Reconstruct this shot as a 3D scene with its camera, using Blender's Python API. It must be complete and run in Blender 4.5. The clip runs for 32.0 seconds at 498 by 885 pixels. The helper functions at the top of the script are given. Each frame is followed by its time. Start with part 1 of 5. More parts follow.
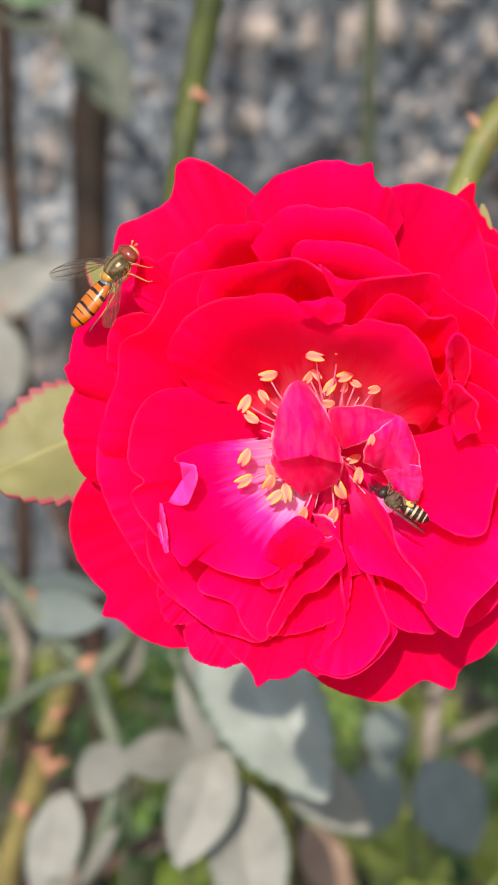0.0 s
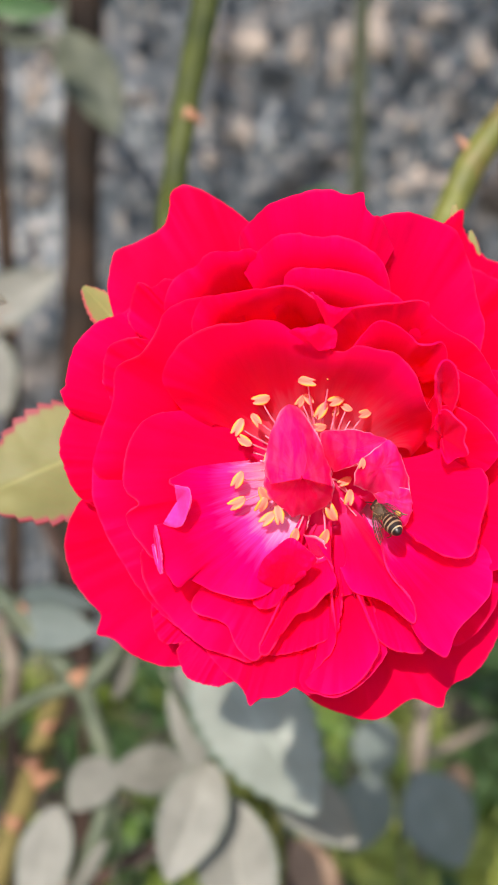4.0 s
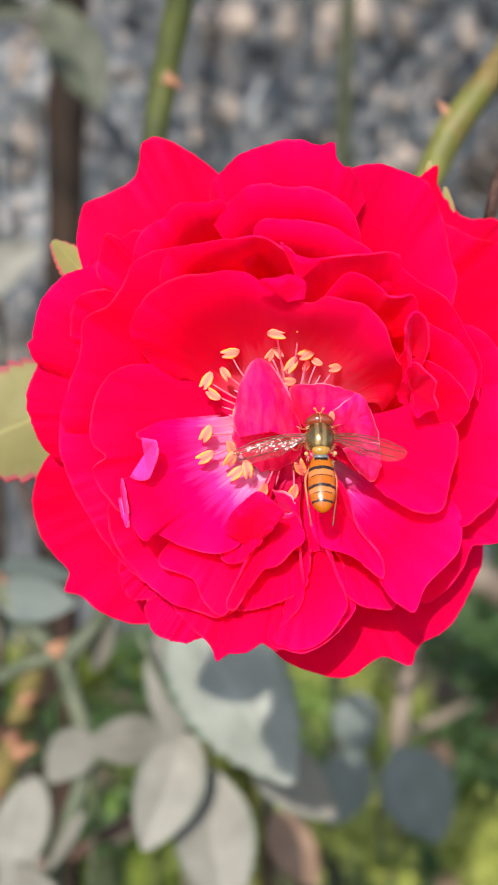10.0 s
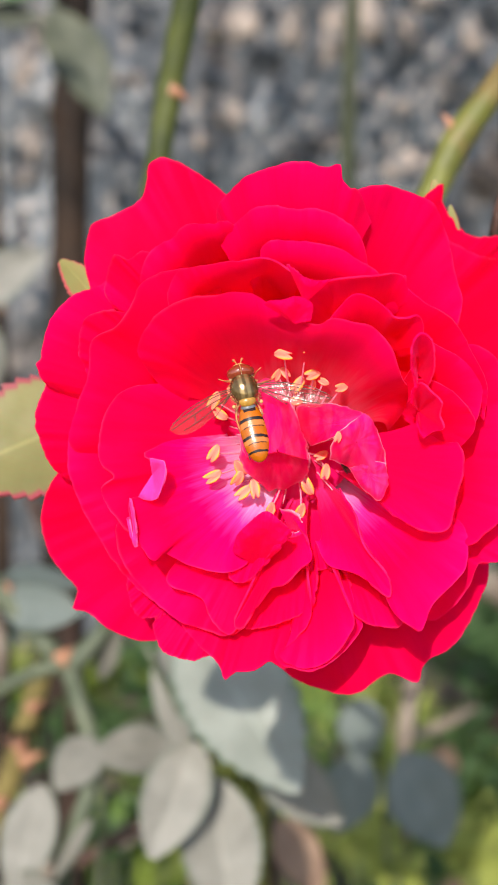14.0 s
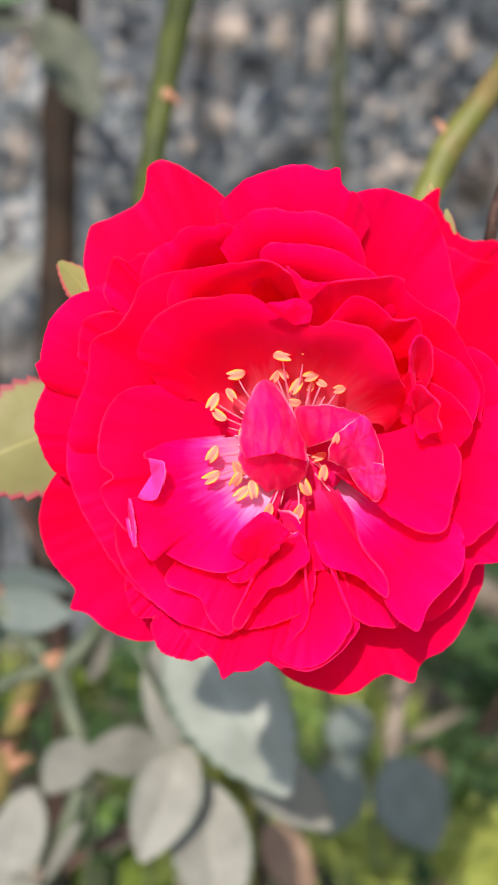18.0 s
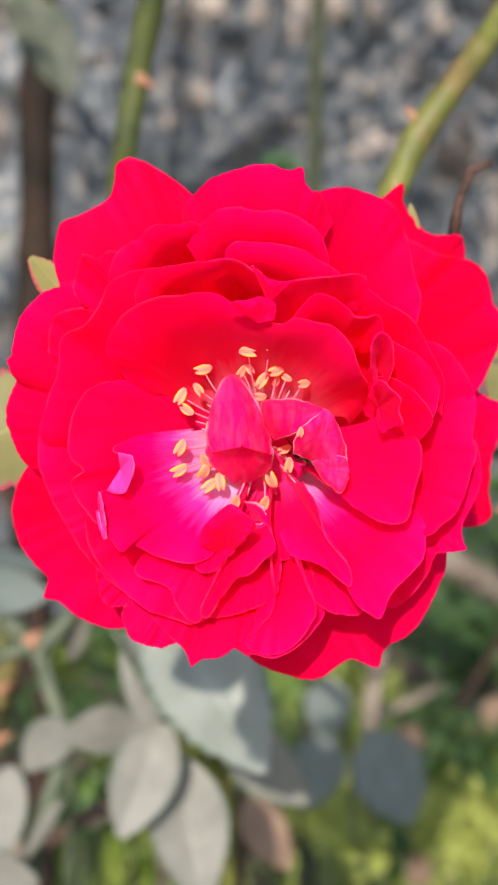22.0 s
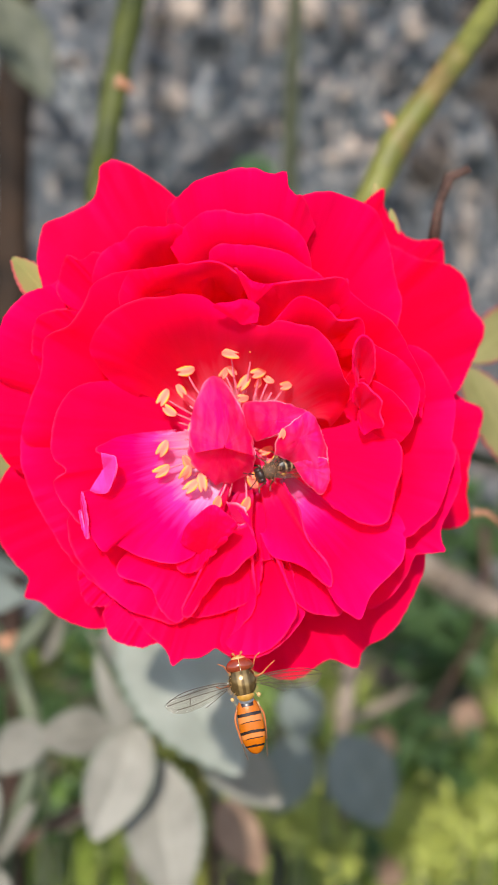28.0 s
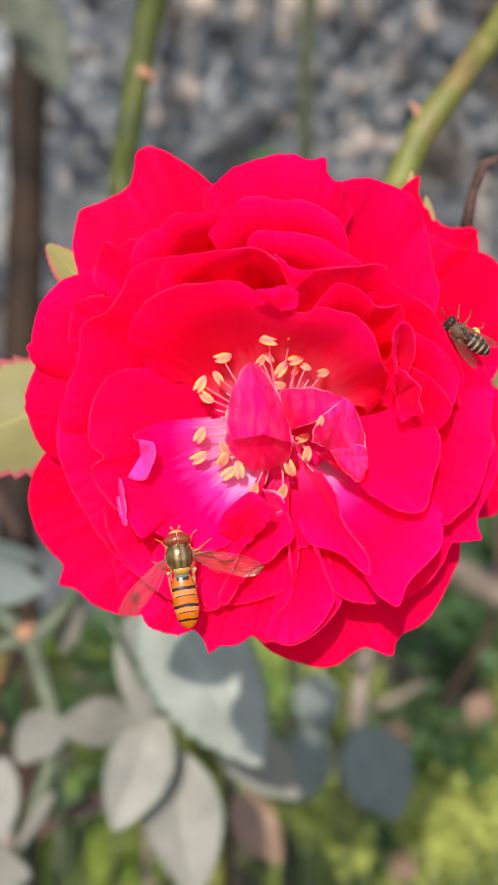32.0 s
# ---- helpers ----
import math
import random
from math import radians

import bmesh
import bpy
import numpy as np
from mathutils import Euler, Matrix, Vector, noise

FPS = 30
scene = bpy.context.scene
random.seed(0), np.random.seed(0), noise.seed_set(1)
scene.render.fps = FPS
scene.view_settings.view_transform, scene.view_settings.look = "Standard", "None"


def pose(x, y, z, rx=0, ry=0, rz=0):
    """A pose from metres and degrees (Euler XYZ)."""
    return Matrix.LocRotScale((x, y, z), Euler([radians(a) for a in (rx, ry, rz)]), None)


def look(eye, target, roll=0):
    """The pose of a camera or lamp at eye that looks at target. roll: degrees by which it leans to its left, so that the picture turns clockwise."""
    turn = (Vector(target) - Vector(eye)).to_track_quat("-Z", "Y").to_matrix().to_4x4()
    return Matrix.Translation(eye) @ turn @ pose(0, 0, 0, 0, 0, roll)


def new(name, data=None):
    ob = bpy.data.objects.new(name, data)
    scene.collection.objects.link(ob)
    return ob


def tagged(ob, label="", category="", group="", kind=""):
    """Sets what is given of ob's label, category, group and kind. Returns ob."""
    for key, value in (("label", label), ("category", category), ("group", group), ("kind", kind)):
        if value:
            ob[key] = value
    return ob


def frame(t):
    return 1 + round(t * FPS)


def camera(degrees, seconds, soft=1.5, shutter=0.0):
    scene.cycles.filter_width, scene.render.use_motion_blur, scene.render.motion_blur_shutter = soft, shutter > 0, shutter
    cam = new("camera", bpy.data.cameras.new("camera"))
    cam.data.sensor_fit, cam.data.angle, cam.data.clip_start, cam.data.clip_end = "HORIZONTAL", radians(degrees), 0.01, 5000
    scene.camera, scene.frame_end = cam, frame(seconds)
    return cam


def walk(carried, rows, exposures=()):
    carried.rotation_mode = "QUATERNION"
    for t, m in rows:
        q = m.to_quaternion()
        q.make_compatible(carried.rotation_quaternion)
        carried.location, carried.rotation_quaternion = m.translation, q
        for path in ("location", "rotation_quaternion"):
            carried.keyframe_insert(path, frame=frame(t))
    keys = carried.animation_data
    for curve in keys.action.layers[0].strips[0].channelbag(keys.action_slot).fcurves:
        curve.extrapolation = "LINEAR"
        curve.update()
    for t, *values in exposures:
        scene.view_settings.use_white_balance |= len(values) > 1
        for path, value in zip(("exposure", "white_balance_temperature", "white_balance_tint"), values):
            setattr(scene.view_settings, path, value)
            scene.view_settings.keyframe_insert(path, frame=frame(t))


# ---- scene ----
cam = camera(22.3, 32.0)
cam.data.dof.use_dof = True
cam.data.dof.focus_distance = 0.124
cam.data.dof.aperture_fstop = 43.0
EYE, TILT = 0.60, -18.0
BASE = pose(0, 0, EYE, TILT)
# seconds; eye in millimetres right, ahead and up of the first eye; yaw, pitch, roll
PATH = [
    (0, 0.00, 0.00, 0.00, 0.00, -0.00, -0.00),
    (0.5, -0.74, 0.02, 0.65, -0.24, 0.11, 0.06),
    (1, 0.07, -2.22, 2.16, -0.07, 0.32, -0.00),
    (1.5, 0.86, -3.04, 1.94, 0.04, 0.34, -0.11),
    (2, -0.83, -1.89, 0.12, -0.11, 0.52, 0.02),
    (2.5, 0.76, -1.78, 0.40, -0.49, 0.41, -0.04),
    (3, -0.28, -2.13, 0.58, -0.54, 0.40, 0.06),
    (3.5, -0.48, -2.37, 1.13, -0.58, 0.50, -0.07),
    (5.5, 0.23, -2.71, 1.19, -0.31, 0.01, -0.11),
    (6, 0.37, -1.83, 0.26, -0.44, -0.42, -0.09),
    (6.5, 0.17, -1.49, -0.07, -0.47, -0.45, -0.12),
    (7, 0.13, -1.75, 0.12, -0.36, -0.39, -0.15),
    (7.5, 0.28, -2.31, 0.48, -0.37, -0.24, -0.16),
    (8, -0.36, -2.85, 0.85, -0.36, -0.16, -0.15),
    (8.5, -0.62, -3.03, 0.03, -0.32, -0.07, -0.19),
    (9, -0.86, -1.72, -0.35, -0.32, -0.44, -0.18),
    (9.5, 0.69, -0.59, -1.30, -0.93, -0.43, -0.45),
    (10, 1.43, -1.15, -1.57, -1.10, -0.33, -0.45),
    (10.5, 1.10, -1.38, -0.68, -0.95, -0.27, -0.37),
    (11, 1.73, -2.30, -0.08, -1.04, -0.15, -0.36),
    (11.5, 0.98, -1.48, -0.42, -1.07, -0.26, -0.38),
    (12, 0.51, -1.36, 0.09, -1.04, -0.38, -0.35),
    (12.5, 0.45, -1.32, -0.02, -0.99, -0.49, -0.36),
    (13, 0.74, -1.09, -0.63, -0.98, -0.39, -0.46),
    (13.5, 0.94, -1.72, -0.05, -0.97, -0.28, -0.45),
    (14, 1.12, -2.04, 0.18, -0.90, -0.24, -0.33),
    (14.5, -0.12, -0.86, -0.59, -1.14, -0.33, -0.52),
    (16.5, 0.15, -1.58, -0.02, -1.00, -0.34, -0.32),
    (17, -0.20, -1.67, -0.04, -0.92, -0.33, -0.24),
    (17.5, -1.00, -1.80, -0.91, -1.04, -0.07, -0.51),
    (18, -0.12, -2.74, -0.22, -1.52, -0.01, -0.52),
    (18.5, 0.63, -2.90, 0.33, -2.22, -0.56, -0.62),
    (19, 0.62, -3.08, -1.10, -2.17, -0.59, -0.55),
    (19.5, 0.74, -2.94, -1.02, -2.45, -1.32, -0.41),
    (20, 1.60, -4.62, 0.75, -2.31, -1.24, -0.31),
    (20.5, 1.83, -6.79, 1.65, -2.35, -0.92, -0.30),
    (21, 2.00, -8.05, 2.14, -2.43, -0.79, -0.20),
    (21.5, 1.54, -7.47, 2.05, -2.48, -0.90, -0.29),
    (22, 1.33, -6.03, 1.82, -2.34, -1.19, -0.29),
    (22.5, 0.23, -5.72, 0.87, -2.58, -1.22, -0.31),
    (23, -0.82, -5.48, 0.20, -2.54, -1.25, -0.43),
    (23.5, -1.06, -5.37, 0.56, -2.41, -1.36, -0.39),
    (24, -0.52, -6.05, 1.03, -2.36, -1.19, -0.35),
    (24.5, -1.38, -6.22, 0.85, -2.46, -1.09, -0.39),
    (25, -1.94, -4.67, 0.15, -2.65, -1.26, -0.46),
    (25.5, -0.93, -4.16, -0.68, -3.40, -1.19, -0.74),
    (27.5, 0.08, -6.83, 0.94, -3.60, -0.96, -0.58),
    (28, 0.28, -6.97, 1.48, -3.59, -0.97, -0.65),
    (28.5, 0.68, -7.35, 2.37, -3.51, -1.02, -0.67),
    (29, -0.08, -7.44, 0.93, -3.47, -0.97, -0.64),
    (29.5, -0.60, -7.23, -0.01, -3.36, -1.03, -0.61),
    (30, -0.73, -7.45, 0.54, -3.37, -0.97, -0.80),
    (30.5, -0.72, -7.65, 0.90, -3.43, -0.81, -0.82),
    (31, -1.74, -7.56, -0.22, -3.44, -0.70, -0.74),
    (31.5, -2.51, -6.57, -0.24, -3.34, -1.04, -0.84),
    (32, -2.65, -6.53, 0.80, -3.19, -1.28, -0.81),
]
walk(cam, [(t, BASE @ pose(x / 1000, y / 1000, z / 1000, 90 + pitch, roll, yaw)) for t, x, y, z, yaw, pitch, roll in PATH])
scene.view_settings.exposure = 0.5

# ---- daylight: high sun over the left shoulder of the camera ----
SUN_WAY = (BASE.to_3x3() @ Vector((0.195, 1.0, -0.395))).normalized()
world = bpy.data.worlds.new("sky")
scene.world = world
world.use_nodes = True
sky = world.node_tree.nodes.new("ShaderNodeTexSky")
sky.sky_type, sky.sun_disc = "NISHITA", False
sky.sun_elevation = math.asin(-SUN_WAY.z)
sky.sun_rotation = math.atan2(-SUN_WAY.x, -SUN_WAY.y)
world.node_tree.links.new(sky.outputs[0], world.node_tree.nodes["Background"].inputs[0])
world.node_tree.nodes["Background"].inputs[1].default_value = 0.175
sun = new("sun", bpy.data.lights.new("sun", "SUN"))
sun.data.energy, sun.data.angle, sun.data.color = 4.2, radians(0.55), (1.0, 0.95, 0.87)
sun.matrix_world = look((0, 0, 5), Vector((0, 0, 5)) + SUN_WAY)


# ---- materials ----
class Nodes:
    """A small wrapper to write node materials in a few words."""

    def __init__(self, name, rough=0.6, spec=0.3):
        self.mat = bpy.data.materials.new(name)
        self.mat.use_nodes = True
        self.tree = self.mat.node_tree
        self.bsdf = self.tree.nodes["Principled BSDF"]
        self.bsdf.inputs["Roughness"].default_value = rough
        self.bsdf.inputs["Specular IOR Level"].default_value = spec
        self.coord = self.tree.nodes.new("ShaderNodeTexCoord")

    def add(self, kind, **ins):
        n = self.tree.nodes.new("ShaderNode" + kind)
        for k, val in ins.items():
            self.put(val, n.inputs[k.replace("_", " ")])
        return n

    def put(self, val, socket):
        if hasattr(val, "is_output"):
            self.tree.links.new(val, socket)
        elif isinstance(val, tuple) and len(val) == 3 and socket.type == "RGBA":
            socket.default_value = (*val, 1)
        else:
            socket.default_value = val

    def noise(self, scale, detail=4.0, rough=0.55, where="Object"):
        n = self.add("TexNoise", Scale=scale, Detail=detail, Roughness=rough)
        self.tree.links.new(self.coord.outputs[where], n.inputs["Vector"])
        return n.outputs["Fac"]

    def cells(self, scale, where="Object", feature="F1", out="Distance"):
        n = self.add("TexVoronoi", Scale=scale)
        n.feature = feature
        self.tree.links.new(self.coord.outputs[where], n.inputs["Vector"])
        return n.outputs[out]

    def ramp(self, fac, *stops):
        n = self.add("ValToRGB", Fac=fac)
        els = n.color_ramp.elements
        while len(els) < len(stops):
            els.new(0.5)
        for e, (p, c) in zip(els, stops):
            e.position, e.color = p, (*c, 1)
        return n.outputs["Color"]

    def mix(self, fac, a, b, how="MIX"):
        n = self.tree.nodes.new("ShaderNodeMix")
        n.data_type, n.blend_type = "RGBA", how
        for val, i in ((fac, 0), (a, 6), (b, 7)):
            self.put(val, n.inputs[i])
        return n.outputs[2]

    def math(self, how, a, b=0.0):
        n = self.tree.nodes.new("ShaderNodeMath")
        n.operation = how
        self.put(a, n.inputs[0]), self.put(b, n.inputs[1])
        return n.outputs[0]

    def split(self, where, axis):
        n = self.add("SeparateXYZ")
        self.tree.links.new(self.coord.outputs[where], n.inputs[0])
        return n.outputs[axis]

    def color(self, val):
        self.put(val, self.bsdf.inputs["Base Color"])

    def bump(self, height, strength, dist=0.0003):
        n = self.add("Bump", Strength=strength, Distance=dist, Height=height)
        self.tree.links.new(n.outputs[0], self.bsdf.inputs["Normal"])
        return n.outputs[0]

    def translucent(self, color, share):
        """Lets part of the light through, as thin leaves and petals do."""
        tr = self.add("BsdfTranslucent", Color=color)
        m = self.add("MixShader", Fac=share)
        out = self.tree.nodes["Material Output"]
        self.tree.links.new(self.bsdf.outputs[0], m.inputs[1])
        self.tree.links.new(tr.outputs[0], m.inputs[2])
        self.tree.links.new(m.outputs[0], out.inputs["Surface"])


def petal_material(name, stops, share, edge=(0.97, 0.08, 0.32), edge_share=0.30, veins=0.0):
    """Velvety petal: paler towards the heart of the bloom, by stops of (share of 25 mm, colour)."""
    n = Nodes(name, 0.45, 0.16)
    n.bsdf.inputs["Specular Tint"].default_value = (1.0, 0.04, 0.75, 1)
    flat = n.add("VectorMath")
    flat.operation = "MULTIPLY"
    n.tree.links.new(n.coord.outputs["Object"], flat.inputs[0])
    flat.inputs[1].default_value = (40.0, 40.0, 6.0)
    length = n.add("VectorMath")
    length.operation = "LENGTH"
    n.tree.links.new(flat.outputs[0], length.inputs[0])
    streak = n.add("TexNoise", Scale=1.0, Detail=3.0)
    stretch = n.add("Mapping")
    stretch.inputs["Scale"].default_value = (40.0, 2.5, 1.0)
    n.tree.links.new(n.coord.outputs["UV"], stretch.inputs["Vector"])
    n.tree.links.new(stretch.outputs[0], streak.inputs["Vector"])
    reach = n.math("ADD", length.outputs["Value"], n.math("MULTIPLY", n.math("SUBTRACT", streak.outputs["Fac"], 0.5), 0.16))
    tone = n.ramp(reach, *stops)
    # magenta sheen of lit margins painted in, along with the petals' own bluing edge
    rim = n.ramp(n.split("UV", 1), (0.60, (0, 0, 0)), (1.0, (0.72, 0.72, 0.72)))
    rim = n.math("MULTIPLY", rim, n.ramp(n.noise(55.0, 2.0), (0.40, (0.35, 0.35, 0.35)), (0.60, (1, 1, 1))))
    tone = n.mix(rim, tone, (0.97, 0.001, 0.175))
    fine = n.ramp(n.split("UV", 1), (0.93 if veins else 0.990, (0, 0, 0)), (1.0, (1, 1, 1)))
    fine = n.math("MULTIPLY", fine, n.ramp(n.noise(260.0, 2.0), (0.42, (0.05, 0.05, 0.05)), (0.62, (edge_share,) * 3)))
    tone = n.mix(fine, tone, edge)
    if veins:
        drawn = n.add("Mapping")
        drawn.inputs["Scale"].default_value = (1150.0, 260.0, 500.0)
        drawn.inputs["Rotation"].default_value = (0, 0, 0.5)
        n.tree.links.new(n.coord.outputs["Object"], drawn.inputs["Vector"])
        vein = n.add("TexNoise", Scale=1.0, Detail=4.0, Distortion=0.6)
        n.tree.links.new(drawn.outputs[0], vein.inputs["Vector"])
        tone = n.mix(n.ramp(vein.outputs["Fac"], (0.42, (0, 0, 0)), (0.80, (veins,) * 3)), tone, edge)
    hair = n.add("TexNoise", Scale=1.0, Detail=2.0)
    comb = n.add("Mapping")
    comb.inputs["Scale"].default_value = (120.0, 3.0, 1.0)
    n.tree.links.new(n.coord.outputs["UV"], comb.inputs["Vector"])
    n.tree.links.new(comb.outputs[0], hair.inputs["Vector"])
    tone = n.mix(n.ramp(hair.outputs["Fac"], (0.50, (0, 0, 0)), (0.72, (0.18, 0.18, 0.18))), tone, (0.84, 0.001, 0.04))
    blotch = n.ramp(n.noise(160.0, 3.0), (0.3, (0.90, 0.90, 0.90)), (0.7, (1.0, 1.0, 1.0)))
    n.color(n.mix(1.0, tone, blotch, "MULTIPLY"))
    n.bsdf.inputs["Sheen Weight"].default_value = 0.20
    n.bsdf.inputs["Sheen Roughness"].default_value = 0.35
    n.bsdf.inputs["Sheen Tint"].default_value = (1.0, 0.12, 0.75, 1)
    crease = n.math("ADD", n.math("MULTIPLY", n.noise(1500.0, 3.0), 0.4), n.math("MULTIPLY", n.noise(330.0, 3.0), 1.2))
    n.bump(n.math("ADD", crease, streak.outputs["Fac"]), 0.30, 0.0002)
    n.translucent(n.mix(1.0, tone, (1.0, 0.6, 0.8), "MULTIPLY"), share)
    return n.mat


def leaf_material(name, dark, mid, edge, rough=0.5, spec=0.35):
    n = Nodes(name, rough, spec)
    across = n.math("ABSOLUTE", n.math("SUBTRACT", n.split("UV", 0), 0.5))
    body = n.ramp(n.noise(90.0, 5.0), (0.3, dark), (0.7, mid))
    vein = n.add("TexWave", Scale=7.0, Distortion=1.5)
    lay = n.add("Mapping")
    lay.inputs["Rotation"].default_value = (0, 0, 0.9)
    n.tree.links.new(n.coord.outputs["UV"], lay.inputs["Vector"])
    n.tree.links.new(lay.outputs[0], vein.inputs["Vector"])
    body = n.mix(n.math("MULTIPLY", n.math("GREATER_THAN", vein.outputs["Fac"], 0.93), 0.12), body, edge)
    rib = n.math("LESS_THAN", across, 0.018)
    body = n.mix(n.math("MULTIPLY", rib, 0.3), body, tuple(min(1, c * 1.7) for c in mid))
    rim = n.ramp(n.math("ADD", across, n.math("MULTIPLY", n.noise(120.0, 2.0), 0.06)), (0.46, (0, 0, 0)), (0.50, (1, 1, 1)))
    n.color(n.mix(rim, body, edge))
    n.bump(n.noise(260.0), 0.3, 0.0004)
    n.translucent(tuple(min(1, c * 1.5) for c in mid), 0.25)
    return n.mat


def bark_material(name, a, b, scale=120.0, rough=0.8):
    n = Nodes(name, rough, 0.25)
    n.color(n.mix(n.math("MULTIPLY", n.noise(scale * 0.3, 2.0), 0.5), n.ramp(n.noise(scale, 6.0), (0.3, a), (0.7, b)), tuple(c * 0.6 for c in a)))
    n.bump(n.noise(scale * 2), 0.5, 0.0008)
    return n.mat


RED = (0.985, 0.001, 0.036)
petal_red = petal_material("petal_red", [(0.10, (0.94, 0.30, 0.55)), (0.18, (0.94, 0.05, 0.32)), (0.30, (0.985, 0.003, 0.13)), (0.62, (0.985, 0.001, 0.055)), (0.985, RED)], 0.55)
petal_heart = petal_material("petal_heart", [(0.20, (0.985, 0.80, 0.95)), (0.29, (0.985, 0.42, 0.84)), (0.38, (0.985, 0.04, 0.46)), (0.47, (0.985, 0.001, 0.17)), (0.62, (0.985, 0.001, 0.055))], 0.50)
petal_deep = petal_material("petal_deep", [(0.18, (0.94, 0.50, 0.60)), (0.26, (0.96, 0.20, 0.32)), (0.38, (0.985, 0.012, 0.09)), (0.55, RED), (1.0, RED)], 0.64)
petal_pale = petal_material("petal_pale", [(0.05, (0.985, 0.003, 0.10)), (0.15, (0.985, 0.005, 0.15)), (0.23, (0.985, 0.010, 0.20)), (0.36, (0.985, 0.018, 0.26)), (0.60, (0.94, 0.055, 0.36))], 0.45, (0.97, 0.60, 0.78), 0.95, 0.09)
petal_curl = petal_material("petal_curl", [(0.30, (0.94, 0.05, 0.42)), (0.6, (0.94, 0.07, 0.50)), (0.7, (0.94, 0.06, 0.46)), (0.8, (0.94, 0.05, 0.40)), (1.0, (0.94, 0.05, 0.40))], 0.45, (0.95, 0.26, 0.66), 0.6, 0.10)
leaf_green = leaf_material("leaf_green", (0.135, 0.13, 0.04), (0.25, 0.232, 0.085), (0.30, 0.04, 0.06))
leaf_sepal = leaf_material("leaf_sepal", (0.17, 0.20, 0.05), (0.30, 0.30, 0.11), (0.55, 0.10, 0.11))
leaf_dull = leaf_material("leaf_dull", (0.03, 0.036, 0.022), (0.06, 0.066, 0.042), (0.12, 0.12, 0.06))
leaf_grey = leaf_material("leaf_grey", (0.148, 0.138, 0.112), (0.235, 0.220, 0.184), (0.10, 0.115, 0.08), 0.5, 0.4)
# darker, bluer copy of leaf_grey, with the leaflets' shade put into its colour
leaf_shade = leaf_material("leaf_shade", (0.115, 0.138, 0.122), (0.17, 0.19, 0.17), (0.08, 0.10, 0.08), 0.5, 0.4)
leaf_olive = leaf_material("leaf_olive", (0.05, 0.060, 0.042), (0.135, 0.137, 0.095), (0.10, 0.11, 0.06))
leaf_teal = leaf_material("leaf_teal", (0.190, 0.200, 0.160), (0.30, 0.31, 0.262), (0.11, 0.14, 0.10), 0.45, 0.45)
leaf_weed = leaf_material("leaf_weed", (0.016, 0.055, 0.012), (0.045, 0.115, 0.022), (0.05, 0.09, 0.03))
leaf_fresh = leaf_material("leaf_fresh", (0.09, 0.16, 0.02), (0.26, 0.33, 0.055), (0.34, 0.36, 0.08))
leaf_mid = leaf_material("leaf_mid", (0.05, 0.115, 0.016), (0.14, 0.235, 0.036), (0.12, 0.19, 0.04))
leaf_dead = leaf_material("leaf_dead", (0.16, 0.10, 0.07), (0.34, 0.23, 0.16), (0.2, 0.12, 0.08), 0.8, 0.2)
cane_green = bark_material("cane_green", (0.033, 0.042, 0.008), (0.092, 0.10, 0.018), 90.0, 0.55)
# sunlit copy of cane_green: sunlight put into a lighter, yellower colour, plus brown patches
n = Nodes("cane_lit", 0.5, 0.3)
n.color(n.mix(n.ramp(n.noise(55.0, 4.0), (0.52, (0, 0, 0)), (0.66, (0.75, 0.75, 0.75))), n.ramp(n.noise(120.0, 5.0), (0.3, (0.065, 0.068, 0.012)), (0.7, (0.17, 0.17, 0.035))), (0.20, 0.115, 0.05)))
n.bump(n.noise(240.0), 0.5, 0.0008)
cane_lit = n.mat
cane_olive = bark_material("cane_olive", (0.03, 0.035, 0.018), (0.06, 0.065, 0.035), 60.0)
cane_pale = bark_material("cane_pale", (0.07, 0.085, 0.055), (0.13, 0.14, 0.085), 90.0, 0.5)
cane_yellow = bark_material("cane_yellow", (0.10, 0.08, 0.025), (0.24, 0.18, 0.06), 90.0)
bark_dry = bark_material("bark_dry", (0.04, 0.022, 0.018), (0.12, 0.066, 0.048), 500.0)
bark_dark = bark_material("bark_dark", (0.004, 0.003, 0.0025), (0.045, 0.024, 0.013), 26.0)
bark_pale = bark_material("bark_pale", (0.16, 0.12, 0.09), (0.30, 0.24, 0.19), 60.0)
thorn_red = bark_material("thorn_red", (0.30, 0.12, 0.07), (0.45, 0.24, 0.14), 300.0, 0.5)


def plain(name, color, rough=0.5, spec=0.4):
    n = Nodes(name, rough, spec)
    n.color(n.mix(0.35, color, n.ramp(n.noise(2500.0, 3.0), (0.3, tuple(c * 0.5 for c in color)), (0.7, tuple(min(1, c * 1.3) for c in color)))))
    return n.mat


n = Nodes("anther_yellow", 0.7, 0.2)
lobe = n.math("MULTIPLY", n.math("ABSOLUTE", n.split("Object", 1)), 1500.0)
n.color(n.mix(n.math("MULTIPLY", n.noise(3000.0, 3.0), 0.5), n.ramp(lobe, (0.16, (0.80, 0.15, 0.12)), (0.46, (0.84, 0.25, 0.16)), (0.66, (0.88, 0.34, 0.03))), (0.82, 0.20, 0.10)))
anther_yellow = n.mat
filament_pink = plain("filament_pink", (0.86, 0.22, 0.33), 0.5)
pistil_green = plain("pistil_green", (0.70, 0.40, 0.12), 0.6)


# ---- building helpers ----
def at(x, y, z):
    """A place from millimetres right, ahead and up of the first eye."""
    return BASE @ Vector((x / 1000, y / 1000, z / 1000))


